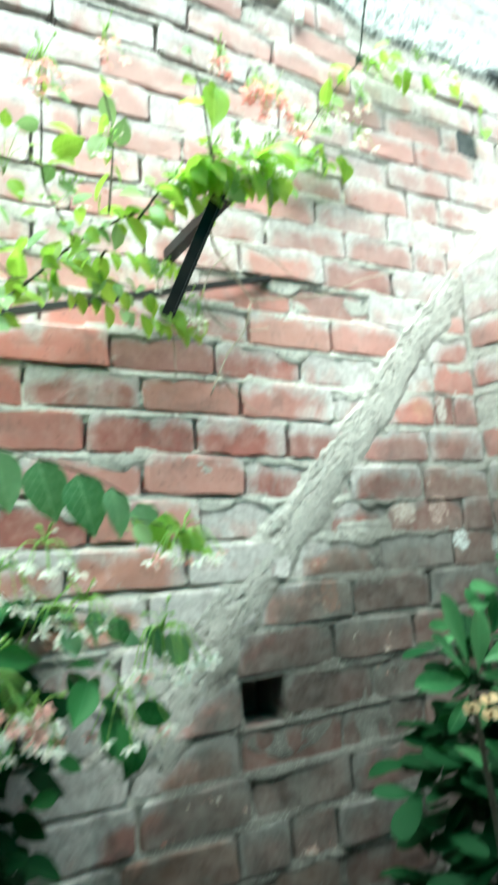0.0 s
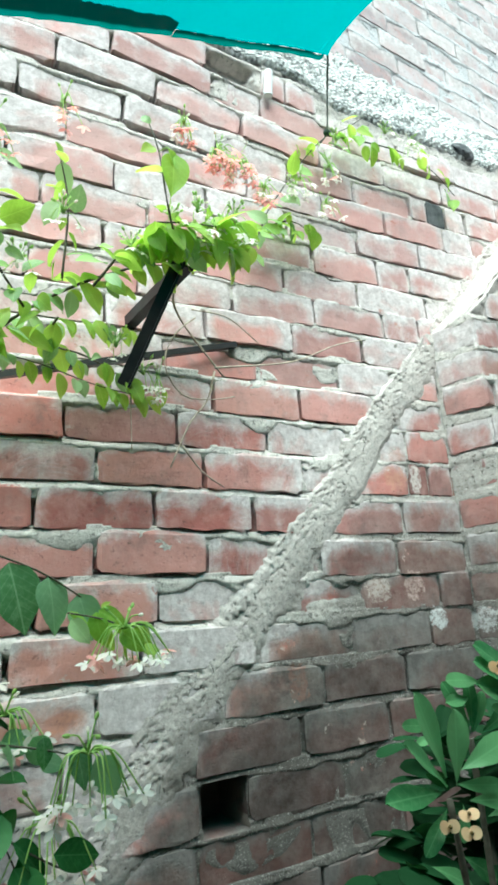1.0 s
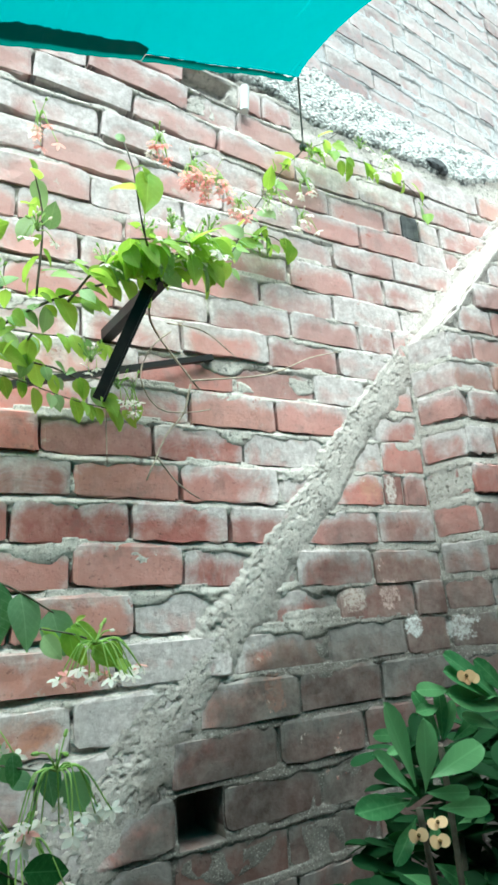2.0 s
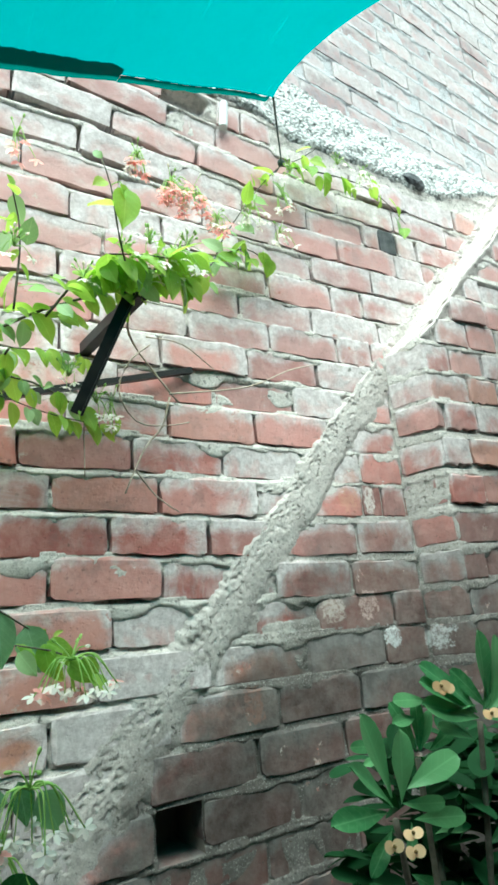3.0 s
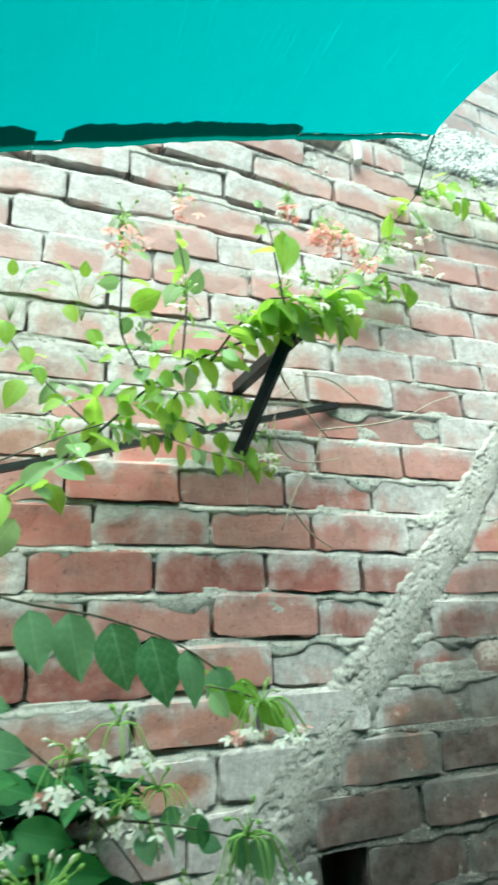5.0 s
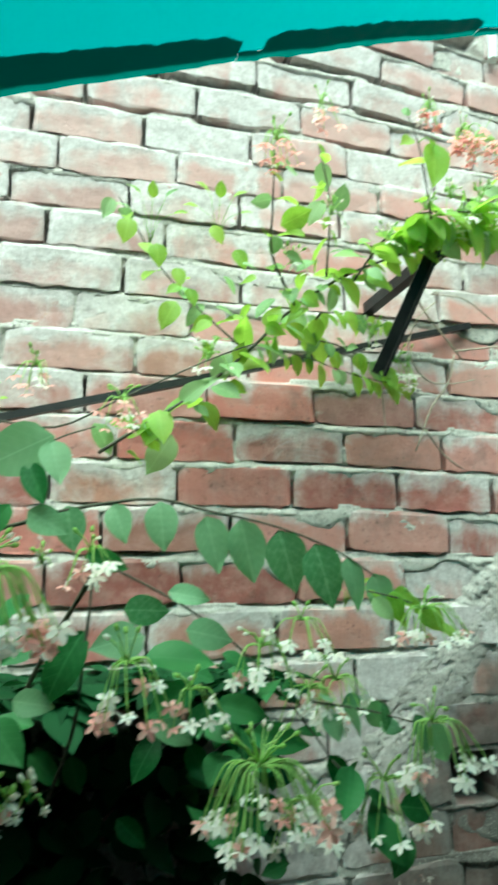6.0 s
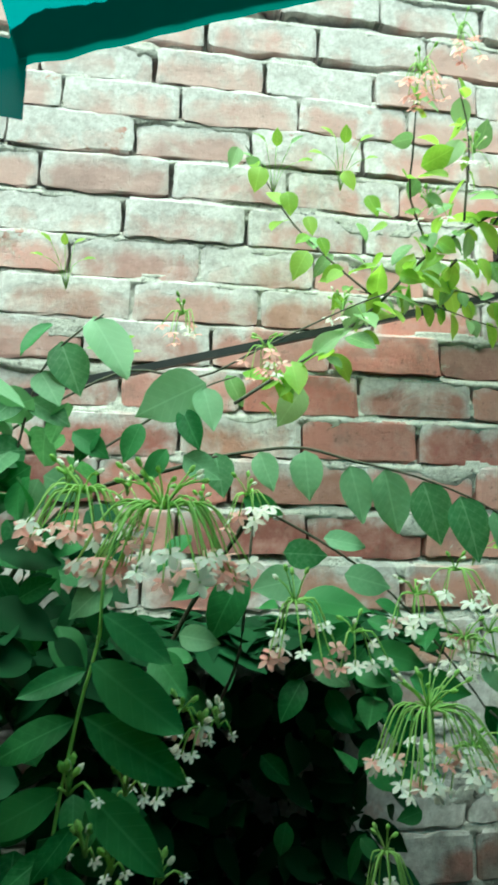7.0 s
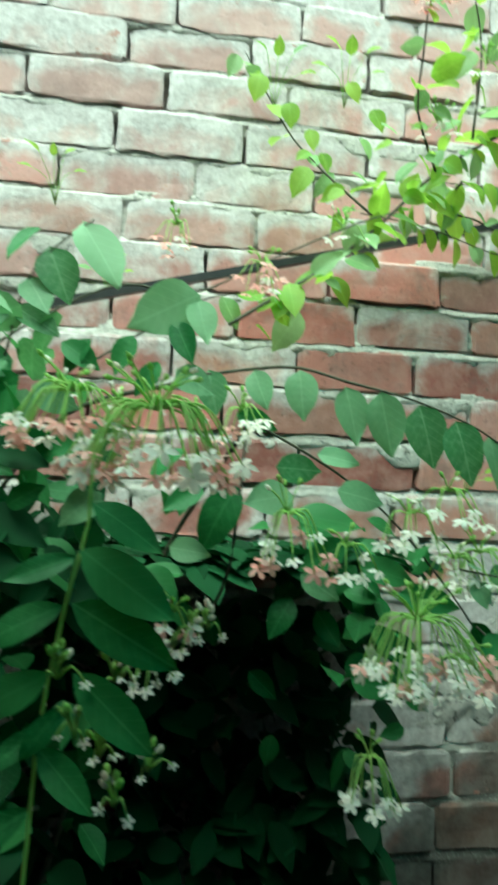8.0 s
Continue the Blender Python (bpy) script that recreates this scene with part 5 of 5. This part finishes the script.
    # the flat top of the thicket, added to keep light off the bricks below
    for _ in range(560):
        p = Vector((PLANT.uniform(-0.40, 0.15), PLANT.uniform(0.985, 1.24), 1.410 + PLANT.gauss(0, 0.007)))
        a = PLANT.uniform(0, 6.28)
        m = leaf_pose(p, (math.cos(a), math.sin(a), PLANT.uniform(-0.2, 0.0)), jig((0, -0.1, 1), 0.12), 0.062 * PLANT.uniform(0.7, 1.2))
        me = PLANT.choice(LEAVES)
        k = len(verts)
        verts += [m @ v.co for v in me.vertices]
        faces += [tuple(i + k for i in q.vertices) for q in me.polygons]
    part("foliage", mesh_of("foliage", verts, faces), M_SHADE_LEAF, c, "", None, "stuff")


build_upper_creeper()
build_lower_creeper()


def build_spurge():
    """The thorny spurge with rosettes of long leaves and peach flowers."""
    c = thing("crown_of_thorns", (0.84, 0.92, 0.0), "leafy green thorny spurge with small peach flowers", "plant")
    meshes = [leaf_mesh("leaf", s, w, 0.0, 1.25, f, d, 0.1, M_SPURGE) for s, w, f, d in ((21, 0.19, 0.2, 0.10), (22, 0.21, 0.1, 0.2), (23, 0.18, 0.3, 0.05))]
    wide = [leaf_mesh("leaf", 24, 0.24, 0.0, 1.2, 0.15, 0.08, 0.1, M_SPURGE)]
    for x, y, z in ((0.722, 0.855, 1.262), (0.825, 0.905, 1.315), (0.952, 0.885, 1.350), (0.88, 0.95, 1.20), (1.03, 0.93, 1.22)):
        part("stem", tube("stem", [(0.84, 0.92, 0.0), (0.84 + (x - 0.84) * 0.3, 0.92 + (y - 0.92) * 0.3, 0.55), (0.5 * x + 0.42, 0.5 * y + 0.46, 0.9), (x, y, z)], 0.009, 0.0045, 8, 0.3), M_THORN_STEM, c)
    # the low rosette, the small one behind it and the high one, leaf by leaf
    for ends, reach in (((0.701, 1.276, 0.595, 1.289), -0.03), ((0.712, 1.280, 0.632, 1.349), -0.02), ((0.712, 1.291, 0.681, 1.401), 0.0), ((0.741, 1.296, 0.837, 1.333), -0.01), ((0.730, 1.281, 0.786, 1.273), -0.03), ((0.748, 1.258, 0.829, 1.250), -0.02), ((0.706, 1.255, 0.652, 1.218), -0.02)):
        leaf_to(c, ends, 0.845, meshes, 0.86, reach)
    leaf_to(c, (0.724, 1.282, 0.743, 1.372), 0.84, wide, 1.0, -0.005)
    for ends in ((0.820, 1.326, 0.792, 1.399), (0.825, 1.326, 0.833, 1.395), (0.828, 1.325, 0.857, 1.379), (0.853, 1.393, 0.785, 1.409), (0.749, 1.344, 0.697, 1.353), (0.749, 1.330, 0.706, 1.328), (0.828, 1.373, 0.764, 1.376), (0.846, 1.322, 0.903, 1.350)):
        leaf_to(c, ends, 0.90, meshes, 0.85, -0.01)
    for ends in ((0.944, 1.365, 0.833, 1.454), (0.937, 1.366, 0.825, 1.432), (0.945, 1.356, 0.817, 1.396), (0.943, 1.375, 0.870, 1.393), (0.963, 1.372, 0.903, 1.433), (0.969, 1.372, 0.966, 1.490), (0.977, 1.371, 0.968, 1.460), (0.924, 1.329, 0.857, 1.364), (0.967, 1.367, 1.040, 1.472),
                 (0.970, 1.361, 1.061, 1.423), (0.958, 1.354, 1.024, 1.355), (0.960, 1.365, 1.005, 1.455)):
        leaf_to(c, ends, 0.88, meshes, 0.82, -0.02)
    # a few small leaves in the dim heart of the bush
    for x, z in ((0.905, 1.275), (0.815, 1.225), (0.935, 1.235), (0.86, 1.20), (0.80, 1.16), (0.97, 1.16), (0.90, 1.13), (0.74, 1.16), (1.0, 1.28)):
        a = PLANT.uniform(-2.5, 0.6)
        put_leaf(c, (x, 0.93, z), (math.cos(a), -0.3, math.sin(a)), jig((0, -0.7, 0.5), 0.3), PLANT.uniform(0.045, 0.075), meshes)
    # the leaves beneath, too thick to count, coloured dark for the bush's shade
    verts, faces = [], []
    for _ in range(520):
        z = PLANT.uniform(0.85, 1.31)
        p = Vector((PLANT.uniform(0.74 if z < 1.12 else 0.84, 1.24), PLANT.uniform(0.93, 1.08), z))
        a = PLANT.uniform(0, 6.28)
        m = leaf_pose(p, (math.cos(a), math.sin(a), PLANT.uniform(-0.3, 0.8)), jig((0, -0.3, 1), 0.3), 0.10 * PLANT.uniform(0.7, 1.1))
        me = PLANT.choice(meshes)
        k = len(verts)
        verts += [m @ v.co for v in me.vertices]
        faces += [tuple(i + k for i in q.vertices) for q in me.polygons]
    part("foliage", mesh_of("foliage", verts, faces), M_SHADE_LEAF, c, "", None, "stuff")
    # pairs of round bracts with a dark eye
    for x, y, z in ((0.719, 0.82, 1.251), (0.683, 0.82, 1.245), (0.713, 0.815, 1.233), (0.813, 0.82, 1.422), (0.826, 0.825, 1.416), (0.907, 0.82, 1.371)):
        bm = bmesh.new()
        for sx in (-1, 1):
            r = bmesh.ops.create_circle(bm, cap_ends=True, segments=12, radius=0.0080, matrix=Matrix.Translation((sx * 0.0052, 0, 0)))
            for v in r["verts"]:
                v.co.z += 0.25 * abs(v.co.x) + 0.002 * sx
        n = jig((-0.35, -0.8, 0.35), 0.15).normalized()
        m = Matrix.Translation((x, y, z)) @ n.to_track_quat("Z", "Y").to_matrix().to_4x4()
        f = part("flower", bm, M_PEACH, c, "peach flower with two round bracts", m)
        bm = bmesh.new()
        bmesh.ops.create_icosphere(bm, subdivisions=1, radius=0.0028)
        part("flower_eye", bm, M_EYE, f, "", m @ Matrix.Translation((0, 0, 0.004)))


build_spurge()


def build_twigs():
    t = thing("dry_vine", (0.6, 1.24, 2.0), "thin dry brown vine twigs dangling against the bricks", "dry vine")
    for pts, r in (([(0.455, 1.03, 2.12), (0.487, 1.17, 2.107), (0.575, 1.19, 2.003), (0.60, 1.2, 1.985)], 0.0022),
                   ([(0.523, 1.17, 2.107), (0.607, 1.18, 2.108), (0.69, 1.2, 2.068)], 0.0012),
                   ([(0.53, 1.17, 2.09), (0.489, 1.17, 2.052), (0.462, 1.17, 1.985), (0.495, 1.17, 1.925), (0.56, 1.18, 1.925), (0.615, 1.19, 1.94)], 0.0014),
                   ([(0.575, 1.19, 1.997), (0.763, 1.20, 2.038), (0.90, 1.22, 2.105), (0.994, 1.235, 2.139)], 0.0016),
                   ([(0.575, 1.19, 1.99), (0.56, 1.2, 1.93), (0.521, 1.2, 1.881), (0.478, 1.2, 1.791)], 0.0018),
                   ([(0.502, 1.2, 1.835), (0.55, 1.22, 1.79), (0.60, 1.235, 1.765)], 0.0016),
                   ([(0.386, 1.14, 1.90), (0.386, 1.14, 1.801)], 0.0010)):
        part("twig", tube("twig", pts, r * 1.3, r * 0.9, 5, 0.2), M_TWIG, t)


build_twigs()

# ---- the bricks, last ----
LAY = random.Random(5)
DARK = brick_meshes("brick", 2, M_DARK_BRICK, 91)


def in_hole(n, x):
    return (n == 0 and 0.53 < x < 0.615) or (n == 20 and 0.64 < x < 0.785) or (x > 1.26 and under_scar(x - 0.10, course_z(n, x))) or (n > 19 and x > 0.98)


def dark_one(n, x):
    if n == 17 and 1.30 < x < 1.37:
        return DARK[0]
    return None


lay_wall(main_wall, brick_meshes("brick", 14, M_BRICK, 17), WALL_Y + 0.0002, -2.5, 4.2, -14, 20, course_z, {**JOINTS, **JOINTS_HIGH}, (-0.68, 1.95, 0.86, 2.98), in_hole, LAY, M_BRICK, dark_one)
lay_flank(flank_wall, brick_meshes("brick", 10, M_BRICK, 41), LAY, M_BRICK)
lay_wall(upper_wall, brick_meshes("brick", 10, M_BRICK_UP, 23), 1.355, 0.8, 4.2, 0, 18, upper_z, {}, (1.0, 2.6, 3.0, 4.2), lambda n, x: False, LAY, M_BRICK_UP, None, UPPER_TURN)
